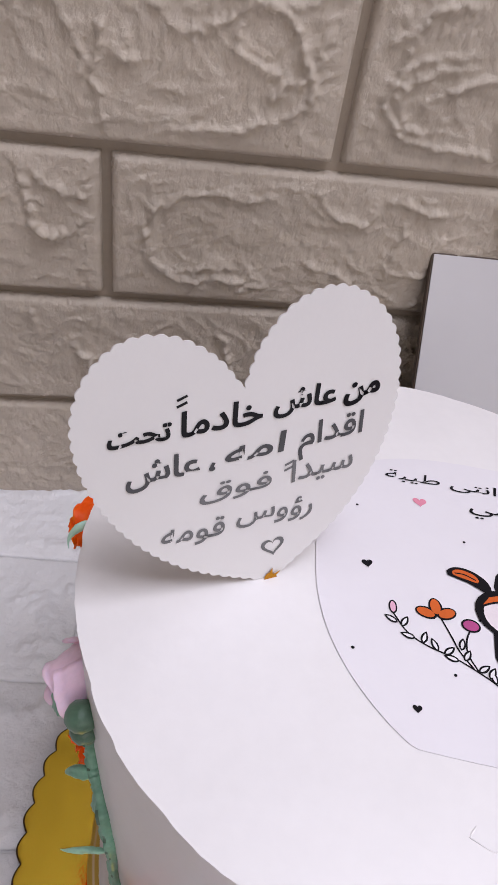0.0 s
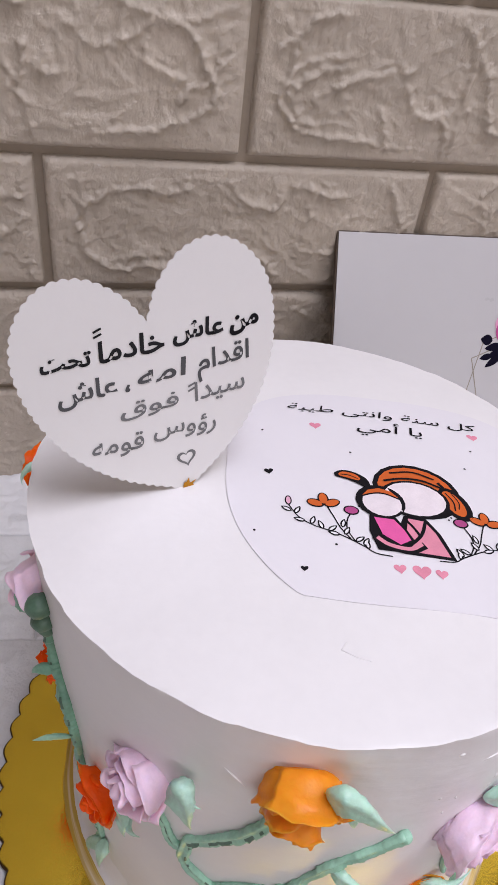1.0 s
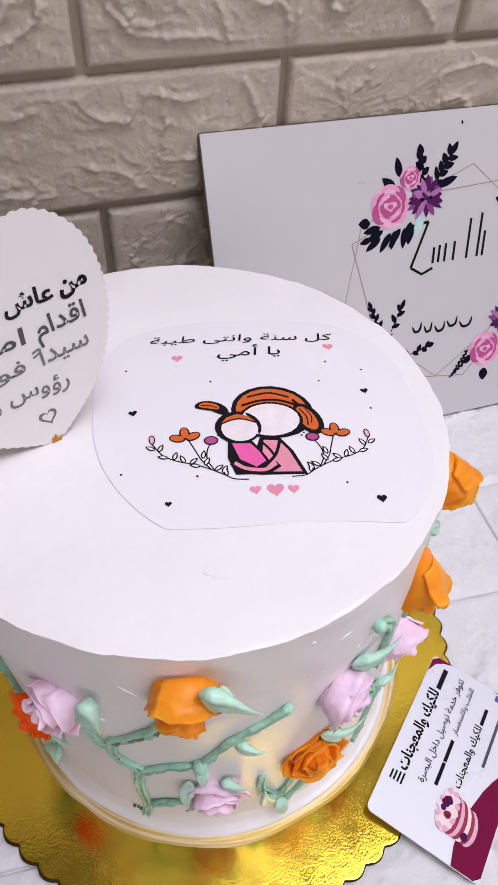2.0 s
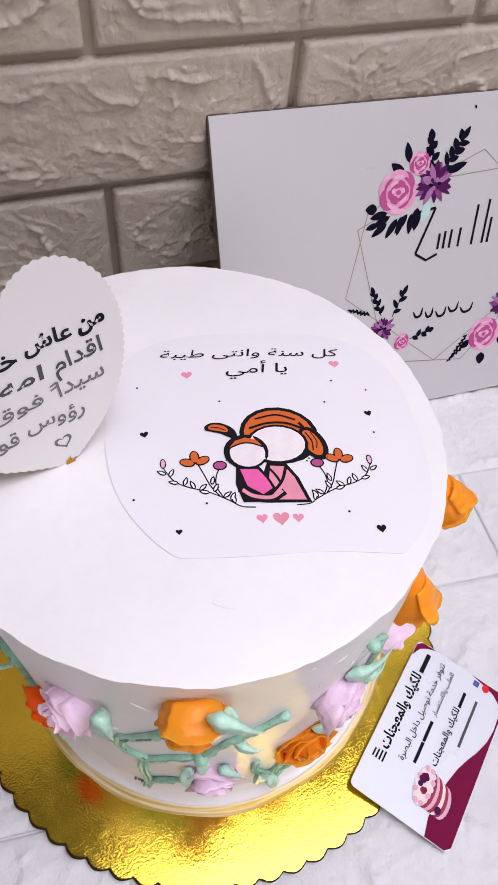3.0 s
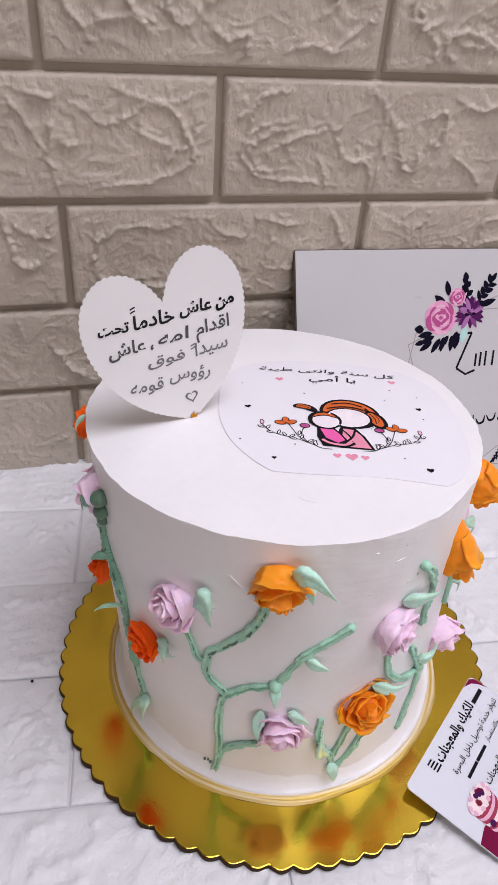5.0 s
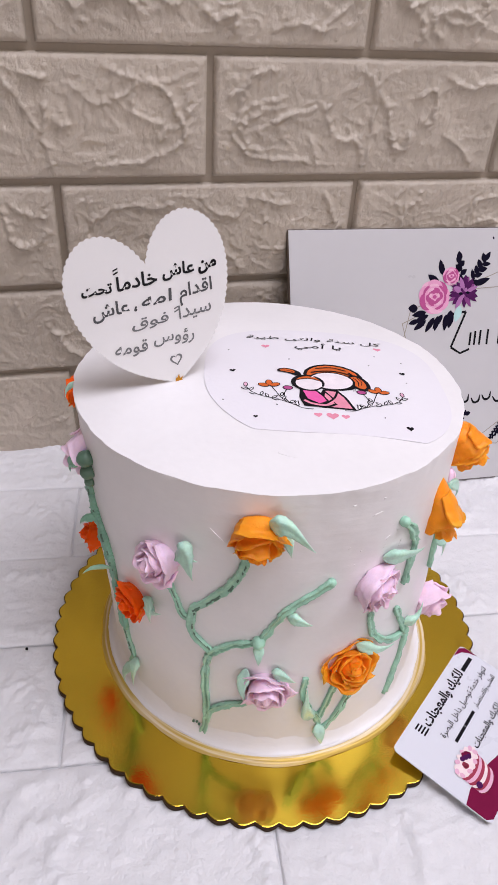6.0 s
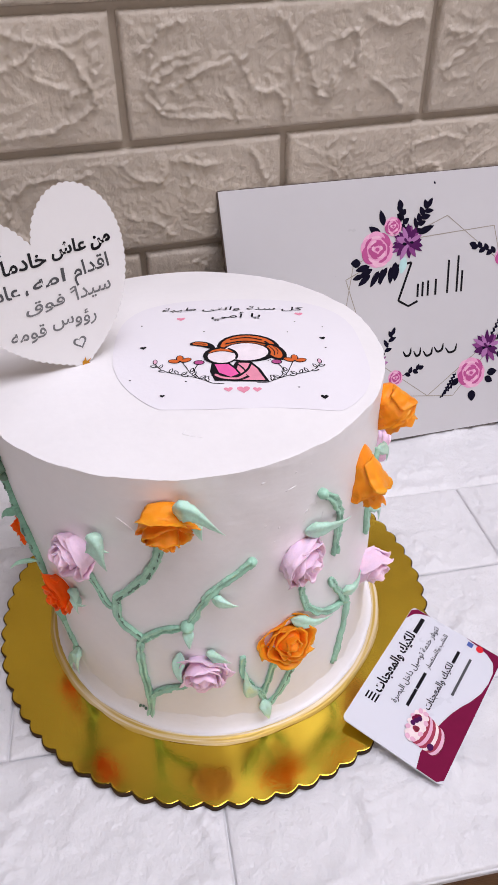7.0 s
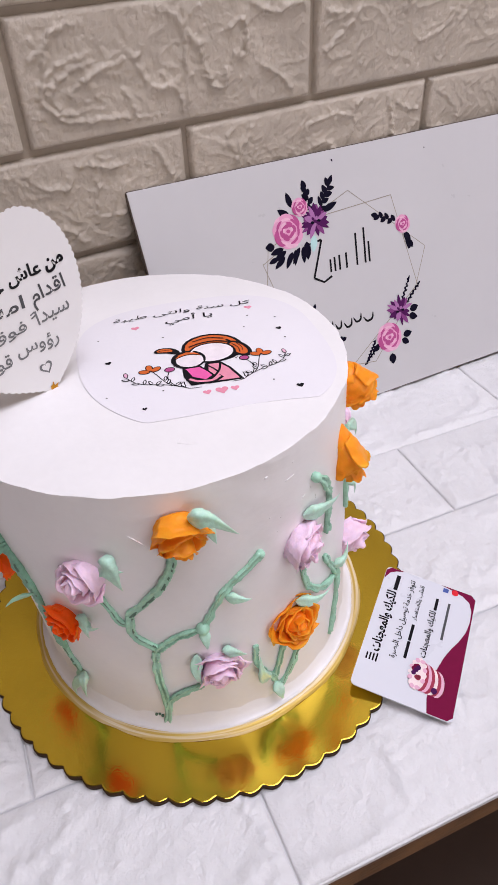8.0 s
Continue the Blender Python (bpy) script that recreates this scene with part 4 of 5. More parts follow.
def wafer_sheet():
    n, pts = 160, []
    for i in range(n):
        a = 2 * math.pi * i / n
        c, s = math.cos(a), math.sin(a)
        e = 0.62 if s > 0 else 0.95 if c < 0 else 0.7
        wide = 0.0570 if c < 0 else 0.0590
        r = 1 + 0.008 * noise.noise(Vector((c * 2, s * 2, 4)))
        x = 0.003 + wide * r * math.copysign(abs(c) ** e, c)
        y = 0.001 + (0.0530 if s > 0 else 0.0570) * r * math.copysign(abs(s) ** e, s)
        pts.append((x, max(-0.0468 - 0.055 * x + 0.0006 * math.sin(x * 90), y)))
    verts = [(x, y, 0.0) for x, y in pts]
    rings = (1.0, 0.94, 0.85, 0.7, 0.55, 0.4, 0.25, 0.1)
    for k in rings:
        verts += [(0.003 + (x - 0.003) * k, y * k, 0.0002) for x, y in pts]
    faces = [(j * n + i, j * n + (i + 1) % n, (j + 1) * n + (i + 1) % n, (j + 1) * n + i) for j in range(len(rings)) for i in range(n)]
    faces.append(tuple(range(len(rings) * n, (len(rings) + 1) * n)))
    part("paper", mesh_of("paper", verts, faces, [WAFER], False), wafer, "thin white wafer paper")
    L = 0.0002
    mm = lambda pts: [(x / 1000, y / 1000) for x, y in pts]
    st = lambda pts, w, k=6: curve(mm(pts), w / 1000, k)
    el = lambda x, y, a, b, t=0: ellipse(x / 1000, y / 1000, a / 1000, b / 1000, t)
    # the hugging pair, as plain shapes with no features
    print_on("drawn_hair", wafer, [("black", 0, el(8.0, 0.2, 14.6, 12.8, -8)), ("orange", 1, el(8.0, 0.4, 12.9, 11.1, -8)), ("black", 2, el(19.8, -4.3, 4.7, 7.8, 20)), ("orange", 3, el(19.5, -4.1, 3.0, 6.0, 20)), ("black", 4, st([(17.6, 0.6), (19.4, -3.4), (19.2, -7.6)], 0.5)), ("black", 4, st([(19.6, 0.8), (21.2, -3.4), (20.6, -6.6)], 0.4))], L, "orange hair with black outline")
    print_on("drawn_face", wafer, [("black", 4, el(6.6, -4.2, 11.4, 8.8)), ("skin", 5, el(6.6, -4.0, 10.2, 7.7))], L, "plain pale oval with black outline")
    for pts, w in (([(-2.6, 3.4), (4, 5.4), (11, 5.2), (17.4, 2.2)], 0.9), ([(0, 7.6), (8, 9.2), (15, 6.6)], 0.7), ([(16.0, 5.2), (17.8, 2.2)], 1.1)):
        print_on("hair_line", wafer, [("black", 6, st(pts, w))], L)
    print_on("drawn_dress", wafer, [
        ("black", 0, mm([(-1, -27.9), (14.9, -28.8), (11.8, -18.5), (8.4, -12.6), (1.5, -12), (-2, -20)])), ("pink", 1, mm([(1.2, -26.8), (13.2, -27.6), (10.4, -18.5), (7.6, -13.8), (2.6, -13.2), (1, -20)])),
        ("black", 2, st([(1.2, -13), (4.0, -17.5), (5.2, -20.5)], 0.9)), ("black", 2, st([(8, -14), (5.5, -20), (0, -25.8)], 1.1)),
    ], L, "pink dress with black outline")
    print_on("drawing_small", wafer, [
        ("black", 3, mm([(-9.4, -12.5), (-1.4, -13.2), (1.5, -18.5), (3.4, -23), (-0.6, -27.6), (-8.6, -27.2), (-10.4, -20)])), ("magenta", 4, mm([(-8.2, -14), (-2.0, -14.4), (0.6, -18.6), (2.0, -22.4), (-1.5, -24.6), (-6.5, -21)])),
        ("black", 5, el(-5.1, -6.8, 8.0, 7.5)), ("skin", 6, el(-4.7, -7.5, 6.3, 5.8)), ("orange", 7, mm([(-10.8, -4.8), (-8.6, -2.0), (-4.9, -0.7), (-1.2, -1.8), (1.0, -4.6), (-2.6, -3.3), (-5.2, -2.9), (-8, -3.6)])), ("black", 8, st([(-11.0, -5.2), (-8, -3.8), (-5.2, -3.1), (-2.4, -3.5), (1.2, -5.2)], 0.6)),
        ("black", 5, curve(mm([(-18.8, 4.3), (-15.8, 4.7), (-12.6, 3.9), (-9.9, 2.0), (-8.0, -0.6)]), 0.0046, 6, True)), ("orange", 6, curve(mm([(-17.4, 4.5), (-15.2, 4.6), (-12.6, 3.9), (-10.6, 2.6)]), 0.0028, 6, True)), ("black", 7, st([(-16.8, 4.5), (-14.2, 4.4), (-11.2, 3.0)], 0.4)),
        ("black", 5, st([(-9.2, -22), (-5, -25.5), (1, -26.6), (6, -24)], 2.6)), ("pink", 6, st([(-8.4, -22.4), (-5, -25.0), (1, -26.0), (5.2, -23.6)], 1.4)),
    ], L, "plain drawn small figure with orange hair")
    # flowering sprigs either side
    for name, s, dx, dy in (("sprig", 1, 0.0, 0.0), ("sprig", -1, 4.6, -2.6)):
        fx = lambda x: s * x + dx
        q = lambda pts: [(fx(x), y + dy * (0 if s > 0 else 1) * min(1, max(0, (-x - 4) / 30)) ) for x, y in pts]
        items = [("black", 0, st(q([(-34.5, -11.5), (-31.5, -16.5), (-27, -19.6), (-20, -22.2), (-13, -26.2), (-9.5, -28.6), (-4.7, -29.3)]), 0.42))]
        items += [("black", 0, st(q([(-16.2, -24.2), (-19.0, -20), (-20.6, -15.8), (-22.6, -10.6)]), 0.45)), ("black", 0, st(q([(-15.2, -24.6), (-17.0, -20.5), (-16.8, -16.5), (-15.2, -12.8)]), 0.45))]
        for x, y, t in ((-33.6, -14.2, 150), (-32.8, -15.2, 60), (-29.6, -18, 165), (-28, -19.2, 70), (-24.4, -20.8, 110), (-23, -21.4, 40), (-19.5, -22.6, 165), (-18.6, -19.6, 75), (-18.2, -22.4, 60), (-11.4, -27.4, 100), (-15.2, -24.8, 35), (-12.8, -26.2, 60)):
            (px, py), = q([(x, y)])
            t = t if s > 0 else 180 - t
            items += [("black", 1, blade(px / 1000, py / 1000, 0.0038, 0.0018, t)), ("white", 2, blade(px / 1000 + 0.0005 * math.cos(radians(t)), py / 1000 + 0.0005 * math.sin(radians(t)), 0.0026, 0.0008, t))]
        for t in (25, 92, 165):
            (px, py), = q([(-23.4, -10.6)])
            t = t if s > 0 else 180 - t
            items += [("black", 1, ellipse(px / 1000 + 0.0028 * math.cos(radians(t)), py / 1000 + 0.0028 * math.sin(radians(t)), 0.0028, 0.0018, t)), ("orange", 2, ellipse(px / 1000 + 0.0029 * math.cos(radians(t)), py / 1000 + 0.0029 * math.sin(radians(t)), 0.0023, 0.0013, t))]
        (px, py), = q([(-15, -11.9)])
        items += [("black", 1, el(px, py, 2.5, 2.0)), ("rose", 2, el(px, py, 2.0, 1.5)), ("black", 2, el(px + s * 2.6, py + 2.0, 0.35, 0.35)), ("black", 2, el(px + s * 3.6, py + 0.9, 0.35, 0.35))]
        (px, py), = q([(-34.5, -9.6)])
        items += [("black", 1, el(px, py, 1.1, 2.1)), ("pale", 2, el(px, py, 0.7, 1.6))]
        print_on(name, wafer, items, L, "ink sprig with orange and violet flowers")
    hearts = [("pink", 0, heart_shape(x / 1000, y / 1000, k / 1000, t)) for x, y, k, t in ((3.2, -34, 5.6, 0), (-3.2, -33.6, 3.8, 4), (9.0, -34.2, 3.8, -4), (-23, 31.3, 4.2, 0), (36.2, 35.2, 4.2, 0))]
    hearts += [("black", 0, heart_shape(x / 1000, y / 1000, k / 1000, t)) for x, y, k, t in ((-40.3, 3.7, 3.0, 8), (44, 9.2, 3.0, 10), (-30.9, -36.2, 2.2, 0), (36.9, -39.9, 3.4, 0))]
    hearts += [("black", 0, el(x, y, 0.42, 0.42)) for x, y in ((-42, 26), (-12, 17), (28, 15), (33, 26), (46, 21), (-45, -23), (-21, -26.5), (27, -33), (44, 0))]
    for item in hearts:
        print_on("printed_heart" if len(item[2]) == 28 else "printed_dot", wafer, [item], L)
    writing("greeting_writing", wafer, arabic("كل سنة وانتى طيبة"), -0.0325, 0.0395, 0.0408, "black", -1.0, L, 0.004, 0.15, 0.62, label="black greeting in Arabic script")
    writing("greeting_writing", wafer, arabic("يا أمي"), -0.0080, 0.0165, 0.0310, "black", 0, L, 0.004, 0.15, 0.66, label="black greeting in Arabic script")


wafer_sheet()


def drape(ob):
    """Lay a flat thing and its print over the domed top; the left rim stands off a little, the right one clings."""
    m = ob.matrix_basis
    for o in ob.children_recursive:
        local = m @ o.matrix_basis
        back = local.inverted()
        for v in o.data.vertices:
            p = local @ v.co
            p.z += crown(p.x, p.y) - m.translation.z + 0.0001 - 0.0012 * (p.x - TOP.x)
            v.co = back @ p
        o.data.update()


drape(wafer)

# ---- heart card on a pick ----
HN = Vector((0.2531, -0.9574, 0.1391)).normalized()
HX = Vector((0.96679, 0.25559, 0.0)).normalized()
HY = HN.cross(HX)
card = thing("heart_card", Matrix.Translation((-0.0398, 0.0028, 0.1729)) @ Matrix((HX, HY, HN)).transposed().to_4x4(), "white scalloped paper heart with handwritten message on the cake", "greeting card")


def heart_card():
    half = smooth_path([(0, 0), (12, 7.4), (21, 14.6), (28.6, 24.0), (34.2, 35.5), (37.0, 48), (36.2, 60), (31, 69.5), (22.5, 74.6), (13, 73.2), (5, 66.5), (0, 57.6)], 40)
    line = [Vector((p[0], p[1])) for p in half] + [Vector((-p[0], p[1])) for p in half[-2:0:-1]]
    # even steps along the outline, with small scallops
    run = [0.0]
    for a, b in zip(line, line[1:] + line[:1]):
        run.append(run[-1] + (b - a).length)
    count, per = 84, 6
    outline = []
    j = 0
    for i in range(count * per):
        s = run[-1] * i / (count * per)
        while run[j + 1] < s:
            j += 1
        a, b = line[j], line[(j + 1) % len(line)]
        p = a.lerp(b, (s - run[j]) / max(1e-9, run[j + 1] - run[j]))
        d = (b - a).normalized()
        p = p + Vector((d.y, -d.x)) * (0.60 * abs(math.sin(math.pi * i / per)) - 0.30)
        c, q = math.cos(radians(12)), math.sin(radians(12))
        outline.append(((p.x * c - p.y * q) / 1000, (p.x * q + p.y * c) / 1000))
    n = len(outline)
    verts = [(x, y, 0.0) for x, y in outline] + [(x, y, -0.00035) for x, y in outline]
    bm = bmesh.new()
    top_ = [bm.verts.new(v) for v in verts[:n]]
    low_ = [bm.verts.new(v) for v in verts[n:]]
    for i in range(n):
        k = (i + 1) % n
        bm.faces.new((top_[i], low_[i], low_[k], top_[k]))
    bm.faces.new(top_)
    bm.faces.new(low_[::-1])
    part("paper", bm_mesh("paper", bm, [PAPER]), card, "white paper heart with scalloped edge")
    v, f = tube_data([(0.0006, 0.012, -0.0016), (0.0004, 0.0, -0.0012), (0.0002, -0.004, -0.001)], [0.0008, 0.0008, 0.0005], 8, up=[Vector((0, 0, 1))] * 3)
    part("pick", mesh_of("pick", v, f, [WOOD]), card, "thin wooden pick")
    tip = [(0.0009 * k * math.cos(a), -0.0004 + 0.0009 * k * math.sin(a)) for k, a in ((1.0 + 0.9 * (i % 2) + 0.5 * math.sin(i * 2.3), 2 * math.pi * i / 12) for i in range(12))]
    print_on("pick_tip", card, [("amber", 0, [(x * 1.4, y * 1.4 + 0.0024) for x, y in tip])], 0.0004, "frayed amber end of the pick")
    L = 0.0
    # the message, word by word: left end, right end, foot (mm), slope, ink, weight
    for word, x0, x1, y, turn, ink, bold in (
        ("من", 12.3, 21.7, 50.6, 11, "black", 0.045), ("عاش", -4.7, 10.5, 49.6, 5, "marker", 0.030), ("خادما", -25.2, -6.9, 46.1, 6, "marker", 0.024), ("تحت", -40.7, -27.0, 45.2, 6, "marker", 0.030),
        ("اقدام", 2.6, 19.6, 39.3, 10, "pencil", 0.016), ("امه", -14.9, -0.1, 37.6, 7, "pencil", 0.018), ("،", -18.6, -17.0, 36.6, 6, "pencil", 0.010), ("عاش", -37.1, -20.6, 35.4, 6, "pencil", 0.022),
        ("سيدا", 2.1, 18.2, 30.1, 9, "faded", 0.010), ("فوق", -20.4, -2.9, 28.6, 5, "faded", 0.012), ("رؤوس", -10.9, 8.8, 20.7, -0.5, "faded", 0.010), ("قومه", -29.0, -13.7, 17.6, 3, "faded", 0.014),
    ):
        writing("handwriting", card, arabic(word), x0 / 1000, x1 / 1000, y / 1000, ink, turn, L, bold, 0.12, 0.62 if word in ("امه", "فوق") else 0.95, 0.0003, ("thick black" if ink in ("black", "marker") else "grey") + " handwritten word in Arabic script")
    for x, y, ink in ((-0.0265, 0.0535, "marker"), (-0.0002, 0.0338, "faded")):
        print_on("handwriting_mark", card, [(ink, 1, ribbon([(x, y + 0.0015 * k), (x + 0.0022, y + 0.0010 + 0.0015 * k)], 0.0006)) for k in (0, 1)], L)
    inner = heart_shape(-0.0006, 0.0116, 0.0042, 10)
    outer = heart_shape(-0.0006, 0.0116, 0.0062, 10)
    print_on("drawn_heart", card, [("faded", 0, [[outer[i], outer[(i + 1) % 28], inner[(i + 1) % 28], inner[i]] for i in range(28)])], L, "small heart drawn in grey pen")


heart_card()

# ---- sign board leaning on the wall ----
SX = Vector((0.99989, -0.01471, 0.0)).normalized()
corner, head = Vector((0.0653, 0.1190, 0.0018)), Vector((0.0642, 0.2036, 0.1822))  # foot and top of its west edge
SN = SX.cross(head - corner).normalized()
SY = SN.cross(SX)
TALL, WIDE = (head - corner).length, 0.398
sign = thing("sign_board", Matrix.Translation(corner) @ Matrix((SX, SY, SN)).transposed().to_4x4(), "white sign board with printed floral wreath leaning on the wall", "sign")


def sign_board():
    part("panel", slab("panel", SIGN_EDGE, 0, WIDE, 0, TALL, -0.0045, -0.0008, 0.0004), sign, "dark brown board edge")
    part("face", slab("face", SIGN_WHITE, 0.0008, WIDE - 0.0004, 0.0006, TALL - 0.0008, -0.0006, 0.0, 0.0002), sign, "glossy white laminate face")
    at = lambda u, v: (u * 0.993 / 1000, TALL - v * 0.993 / 1000)
    # wreath lines
    rings = [[(176, 33), (240, 90.6), (224, 121), (150, 169), (82, 114.5), (97, 62), (176, 33)], [(150, 47), (215, 44), (226, 120), (172, 172), (112, 164), (90, 72), (150, 47)]]
    for k, r in enumerate(rings):
        for a, b in zip(r, r[1:]):
            print_on("wreath_line", sign, [("line", k, ribbon([at(*a), at(*b)], 0.0006))], 0, "thin bronze line of a wreath")
    rnd = random.Random(5)

    def flower(u, v, d, kind):
        x, y = at(u, v)
        r = d / 2000
        items = []
        if kind == "rose":
            for k in range(9):
                t = 360 * k / 9 + 12 * rnd.random()
                items.append((("blush", "rose", "blush", "pale")[k % 4], 4 + k % 3, ellipse(x + 0.58 * r * math.cos(radians(t)), y + 0.58 * r * math.sin(radians(t)), 0.46 * r, 0.36 * r, t + 80)))
            for ring, (q, m) in enumerate(((0.62, 7), (0.42, 6), (0.24, 5))):
                items.append((("blush", "rose", "blush")[ring], 7 + 3 * ring, ellipse(x, y, q * r, q * r * 0.92, 20)))
                for k in range(m):
                    t0 = 360 * k / m + 30 * ring + 15 * rnd.random()
                    arc = [(x + q * r * 1.05 * math.cos(radians(t0 + w)), y + q * r * 1.05 * math.sin(radians(t0 + w))) for w in range(0, 66, 11)]
                    items.append((("rose", "pale", "rose")[k % 3], 8 + 3 * ring, ribbon(arc, 0.15 * r, True)))
            items.append(("rose", 17, ellipse(x, y, 0.12 * r, 0.1 * r)))
        else:
            star = [(x + 0.5 * r * (1 + 0.2 * (k % 2)) * math.cos(k * math.pi / 11), y + 0.5 * r * (1 + 0.2 * (k % 2)) * math.sin(k * math.pi / 11)) for k in range(22)]
            base = print_on("printed_aster", sign, [("plum", 4, star)], 0, "dark plum printed aster")
            for k in range(22):
                t = 360 * k / 22 * 1.6 + 18 * rnd.random()
                print_on("printed_petal", base, [(("plum", "violet", "plum", "plum", "mauve")[k % 5], 5 + k % 5, blade(x + 0.1 * r * math.cos(radians(t)), y + 0.1 * r * math.sin(radians(t)), r * (0.62 + 0.42 * rnd.random()), r * (0.24 + 0.16 * rnd.random()), t))])
            for k in range(6):
                print_on("printed_stamen", base, [(("navy", "mauve", "plum")[k % 3], 11 + k % 3, ellipse(x + 0.22 * r * math.cos(k * 1.1), y + 0.2 * r * math.sin(k * 1.1), 0.12 * r, 0.08 * r, 60 * k))])
            return
        print_on("printed_rose", sign, items, 0, "pink printed rose")

    def spray(items):
        """Leaves: u, v of the root, length, width, direction."""
        print_on("printed_leaves", sign, [("navy", 1 + i % 3, blade(*at(u, v), n / 1000, w / 1000, t)) for i, (u, v, n, w, t) in enumerate(items)], 0, "dark navy printed leaves")

    def stems(u, v, t, count, length, size, round_=False):
        """A twig with paired leaves, pointed or round."""
        out = []
        c, s = math.cos(radians(t)), math.sin(radians(t))
        for k in range(count):
            f = length * (k + 0.6) / count
            for side in (-1, 1):
                g = f + 0.22 * side * length / count
                wide = size * (0.52 + 0.10 * rnd.random()) if round_ else size * (0.36 + 0.12 * rnd.random())
                out.append((u + g * c + side * 0.9 * s, v - g * s + side * 0.9 * c, size * (0.80 + 0.20 * rnd.random() - 0.2 * k / count), wide, t + side * (42 + 18 * rnd.random())))
        out.append((u + length * c, v - length * s, size * 0.9, size * (0.6 if round_ else 0.4), t))
        spray(out)
        x, y = at(u, v)
        print_on("printed_twig", sign, [("navy", 0, ribbon([(x, y), (x + length * c / 1000, y + length * s / 1000)], 0.0006))], 0)

    # over the large rose: round leaves, then pointed ones
    stems(141, 45, 97, 3, 20, 8, True)
    stems(147, 44, 55, 4, 22, 9.5)
    spray([(121, 43, 12, 6, 140), (124, 36, 12, 5, 100), (150, 44, 15, 5, 18), (136, 36, 10, 4, 80)])
    # under it
    spray([(103, 61, 8, 6.5, 175), (110, 64, 12, 5, 190), (112, 66, 14, 4.5, 205), (110, 70, 13, 4.5, 215), (117, 68, 14, 4.5, 235), (120, 67, 12, 4.5, 255), (124, 66, 14, 4.5, 232), (127, 66, 13, 4.5, 262), (131, 63, 14, 6.5, 262), (104, 70, 9, 4, 195)])
    print_on("printed_leaves", sign, [("mint", 2, blade(*at(139, 60), 0.013, 0.006, 250))], 0, "pale mint printed leaf")
    # round the small rose
    stems(217, 65, 158, 3, 19, 7.5, True)
    spray([(223, 75, 11, 5, 285), (225, 76, 13, 5.5, 262), (221, 76, 9, 4, 300), (226, 82, 8, 5, 250), (224, 82, 8, 5, 300)])
    # round the lower roses: feathery twigs and drops
    stems(207, 131, 58, 5, 20, 4.2)
    stems(211, 133, 40, 5, 20, 4.2)
    spray([(214, 139, 9, 6, 12), (212, 143, 9, 6, -22), (203, 158, 9, 6, 5), (201, 161, 8, 5.5, -35), (189, 170, 9, 7, -95), (178, 160, 8, 5, 205)])
    stems(179, 158, 218, 6, 20, 3.8)
    stems(176, 154, 232, 6, 18, 3.8)
    stems(108, 130, 110, 3, 16, 7)
    stems(116, 132, 62, 2, 16, 8)
    stems(100, 128, 160, 5, 14, 4)
    stems(130, 150, 15, 2, 14, 6, True)
    flower(142, 50, 27, "aster")
    flower(116.8, 52.4, 28, "rose")
    flower(131, 37, 15, "rose")
    flower(221.5, 68.5, 15.5, "rose")
    flower(204, 137, 25, "aster")
    flower(189, 156, 26, "rose")
    flower(109, 139, 19, "aster")
    flower(124, 151, 13, "rose")
    # the lettering as plain strokes
    name_ = [ribbon([at(132, 66), at(144, 64.5)], 0.0017), ribbon([at(144, 64.5), at(131, 92)], 0.0017), ribbon([at(131, 92), at(139, 97), at(147, 94)], 0.0017)]
    for u, hi in ((147, 81), (151, 80), (155.5, 79.5), (162, 79), (172, 66), (180, 63.5), (184, 75)):
        name_.append(ribbon([at(u + (90 - hi) * 0.14, hi), at(u, 91)], 0.0017))
    print_on("lettering", sign, [("black", 1, s) for s in name_], 0, "black script lettering as plain strokes")
    lower = [curve([at(u, 131.0 + d), at(u + 0.3 * w, 135.0 + d), at(u + 0.8 * w, 134.0 + d), at(u + w, 129.0 + d)], 0.0018, 6, True) for u, w, d in ((132, 7, 0), (141, 6, 1), (149, 8, 2), (158.5, 8, 0), (168, 10, 2))]
    print_on("lettering", sign, [("black", 1, s) for s in lower], 0, "black script lettering as plain strokes")
    print_on("speck", sign, [("navy", 0, ellipse(*at(167, 8.5), 0.0007, 0.0011, 20)), ("navy", 0, ellipse(*at(255, 14), 0.0005, 0.0006))], 0)


sign_board()

# ---- a crumb on the table ----
def crumb(x, y):
    bm = bmesh.new()
    bmesh.ops.create_icosphere(bm, subdivisions=2, radius=0.0009)
    for v in bm.verts:
        v.co *= 1 + 0.35 * noise.noise(v.co * 1500)
        v.co.z *= 0.6
    ob = new("crumb", bm_mesh("crumb", bm, [INK["black"]], True))
    ob.matrix_basis = pose(x, y, 0.0003)
    tagged(ob, "tiny dark crumb lying on the white foam table cover", "crumb")


crumb(-0.1302, 0.0052)

# ---- business card ----
CX = Vector((0.768, 0.640, 0.0)).normalized()
CN = Vector((0, 0, 1))
CY = CN.cross(CX)
bcard = thing("business_card", Matrix.Translation((0.089, -0.142, 0.0024)) @ Matrix((CX, CY, CN)).transposed().to_4x4() @ pose(0, 0, 0, 7.4), "white and maroon business card resting on the gold board", "business card")


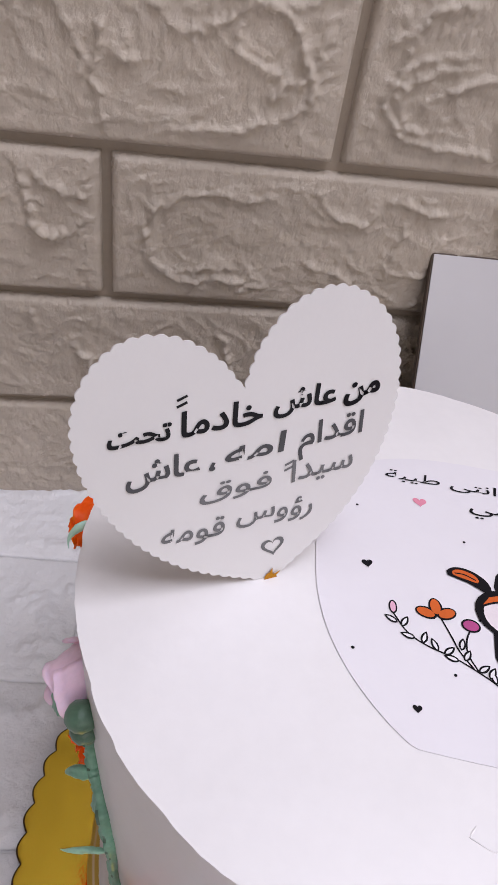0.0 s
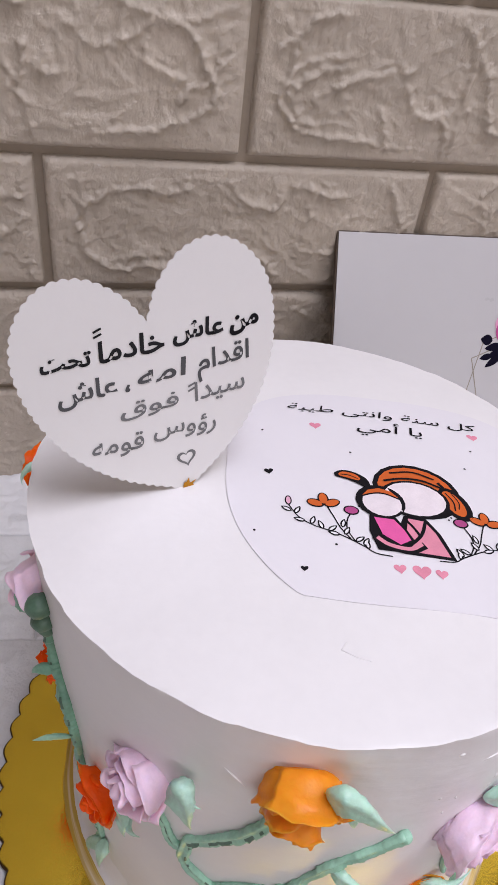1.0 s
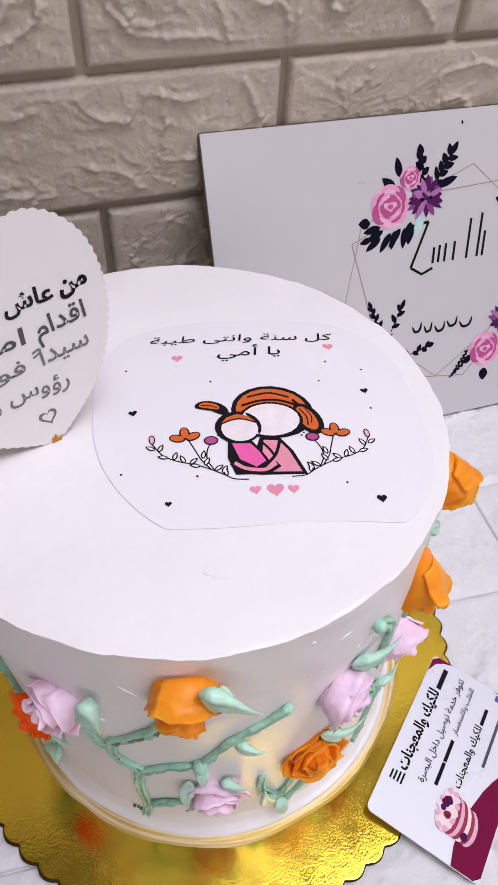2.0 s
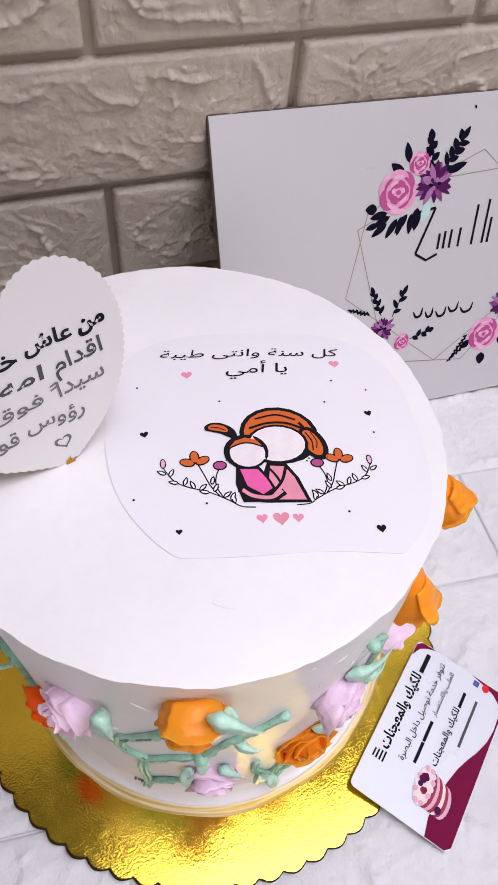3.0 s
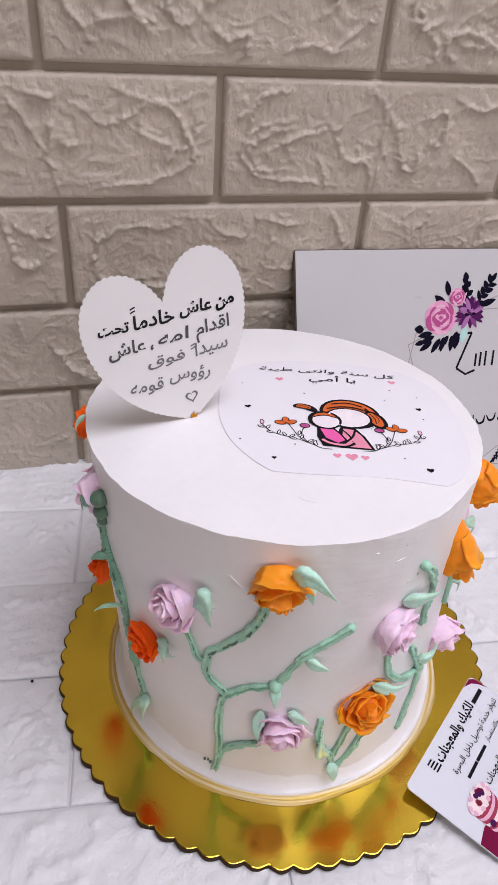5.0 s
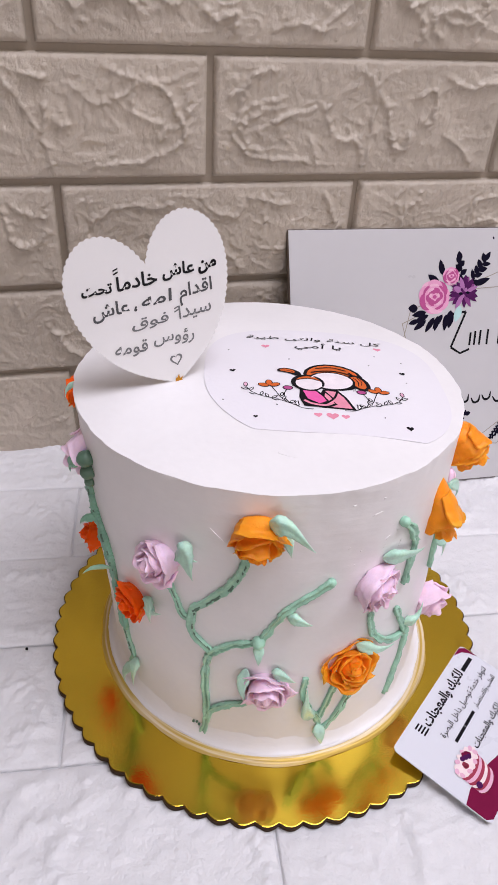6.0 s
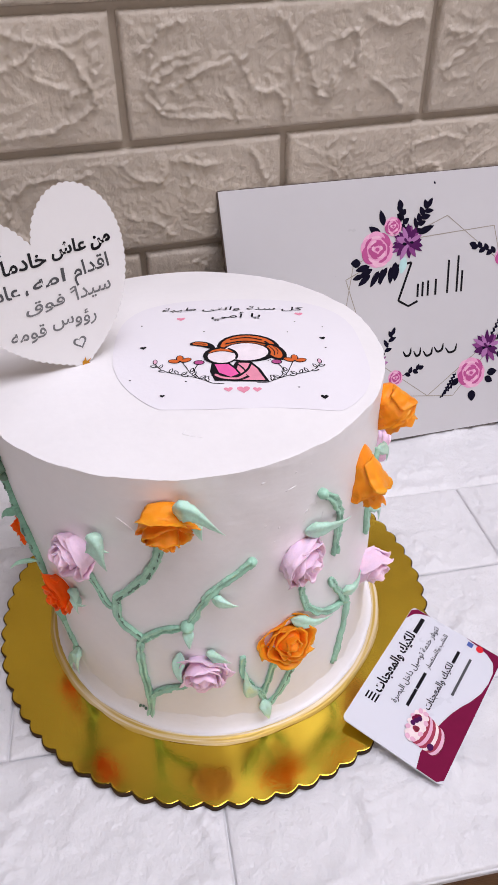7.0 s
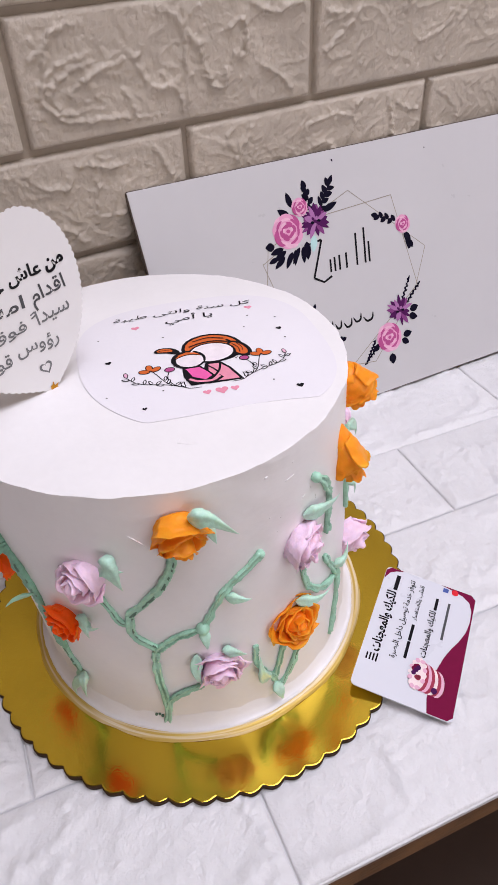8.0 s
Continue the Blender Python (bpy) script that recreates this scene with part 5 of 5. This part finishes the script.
def business_card():
    w, h = 0.086, 0.055
    n, pts = 8, []
    for cx, cy, a0 in ((w - 0.003, h - 0.003, 0), (0.003, h - 0.003, 90), (0.003, 0.003, 180), (w - 0.003, 0.003, 270)):
        pts += [(cx + 0.003 * math.cos(radians(a0 + 90 * k / n)), cy + 0.003 * math.sin(radians(a0 + 90 * k / n))) for k in range(n + 1)]
    m = len(pts)
    verts = [(x, y, 0.0) for x, y in pts] + [(x, y, 0.0006) for x, y in pts]
    faces = [tuple(range(m, 2 * m)), tuple(range(m - 1, -1, -1))] + [(i, (i + 1) % m, m + (i + 1) % m, m + i) for i in range(m)]
    part("stock", mesh_of("stock", verts, faces, [CARD], False), bcard, "glossy white card")
    L = 0.0006
    mm = lambda pts: [(x / 1000, y / 1000) for x, y in pts]
    print_on("maroon_field", bcard, [("maroon", 0, mm([(0.2, 3), (3, 0.3), (83, 0.3), (85.8, 3), (85.8, 22), (84.4, 14), (82.8, 8), (79.5, 3.4), (74, 1.4), (66, 1.1), (58, 2.2), (50, 5), (44, 8), (37, 10.8), (28, 13.2), (18, 14.8), (8.6, 15.2), (0.2, 13.6)]))], L, "maroon curved field")
    print_on("maroon_field", bcard, [("maroon", 0, mm([(85.8, 44), (85.8, 52), (83, 54.8), (76, 54.8), (81.5, 52.4), (84, 49)]))], L)
    # a picture of a layered cake
    layers = [("berry", 0, ellipse(0.0184, 0.0108, 0.0080, 0.0038, 4))]
    for k in range(7):
        f = k / 6
        layers.append((("pale", "berry", "cream", "berry")[k % 4], 1 + k, ellipse(0.0185 + 0.0018 * f, 0.0116 + 0.0106 * f, 0.0080 + 0.0016 * f, 0.0041, 4)))
    layers.append(("cream", 8, ellipse(0.0204, 0.0226, 0.0095, 0.0042, 4)))
    for k in range(16):
        b = 2 * math.pi * k / 16
        layers.append((("cream", "pale")[k % 2], 9 + k % 2, ellipse(0.0204 + 0.0088 * math.cos(b), 0.0226 + 0.0038 * math.sin(b), 0.0015, 0.0012, 30 * k)))
    for k in range(9):
        layers.append((("maroon", "plum", "berry")[k % 3], 11 + k % 3, ellipse(0.0214 + 0.0036 * math.cos(k * 1.9), 0.0234 + 0.0018 * math.sin(k * 2.3), 0.0014, 0.0013)))
    layers.append(("plum", 13, ellipse(0.0138, 0.0124, 0.0019, 0.0016)))
    print_on("cake_picture", bcard, layers, L, "small printed layered cake with berries")
    bars = lambda x0, x1, y, t, ink="black", gap=0.0012, words=3: [(ink, 1, [(x0 + (x1 - x0) * k / words, y), (x0 + (x1 - x0) * (k + 1) / words - gap, y), (x0 + (x1 - x0) * (k + 1) / words - gap, y + t), (x0 + (x1 - x0) * k / words, y + t)]) for k in range(words)]
    print_on("title_bar", bcard, bars(0.0700, 0.0815, 0.0454, 0.0024, gap=0.0, words=1), L, "bold black plain bar")
    writing("title_writing", bcard, arabic("للكيك والمعجنات"), 0.0245, 0.0685, 0.0455, "black", 0, L, 0.035, tall=1.15, label="bold black words in Arabic script")
    print_on("cake_icon", bcard, [("black", 1, ribbon([(0.018, 0.0455 + 0.0018 * k), (0.0235 - 0.0004 * k, 0.0455 + 0.0018 * k)], 0.0009)) for k in range(4)], L, "small black icon")
    writing("service_writing", bcard, arabic("تتوفر خدمة توصيل داخل البصرة"), 0.0245, 0.0815, 0.0365, "black", 0, L, 0.012, label="small black line in Arabic script")
    print_on("number_bar", bcard, bars(0.0270, 0.0510, 0.0303, 0.0017, "black", 0.0005, 2), L, "number as a plain bar")
    writing("order_writing", bcard, arabic("للطلب والاستفسار"), 0.0535, 0.0800, 0.0305, "black", 0, L, 0.010, label="small black words in Arabic script")
    print_on("name_bar", bcard, bars(0.0655, 0.0745, 0.0207, 0.0017, gap=0.0, words=1), L)
    writing("name_writing", bcard, arabic("للكيك والمعجنات"), 0.0315, 0.0645, 0.0208, "black", 0, L, 0.022, tall=1.05, label="black words in Arabic script")
    print_on("handle_bar", bcard, bars(0.0470, 0.0740, 0.0137, 0.0014, "pencil", 0.0, 1), L, "thin line as a plain bar")
    print_on("icons", bcard, [("blue", 1, [(0.0812, 0.0165), (0.0843, 0.0165), (0.0843, 0.0197), (0.0812, 0.0197)]), ("red", 1, ellipse(0.0832, 0.0126, 0.0022, 0.0020))], L, "blue and red icons")


CARD = material("card_stock", (0.63, 0.635, 0.69), 0.3, vary=0.01, scale=20)
business_card()

lay_wall()
lay_far_wall()
lay_table()
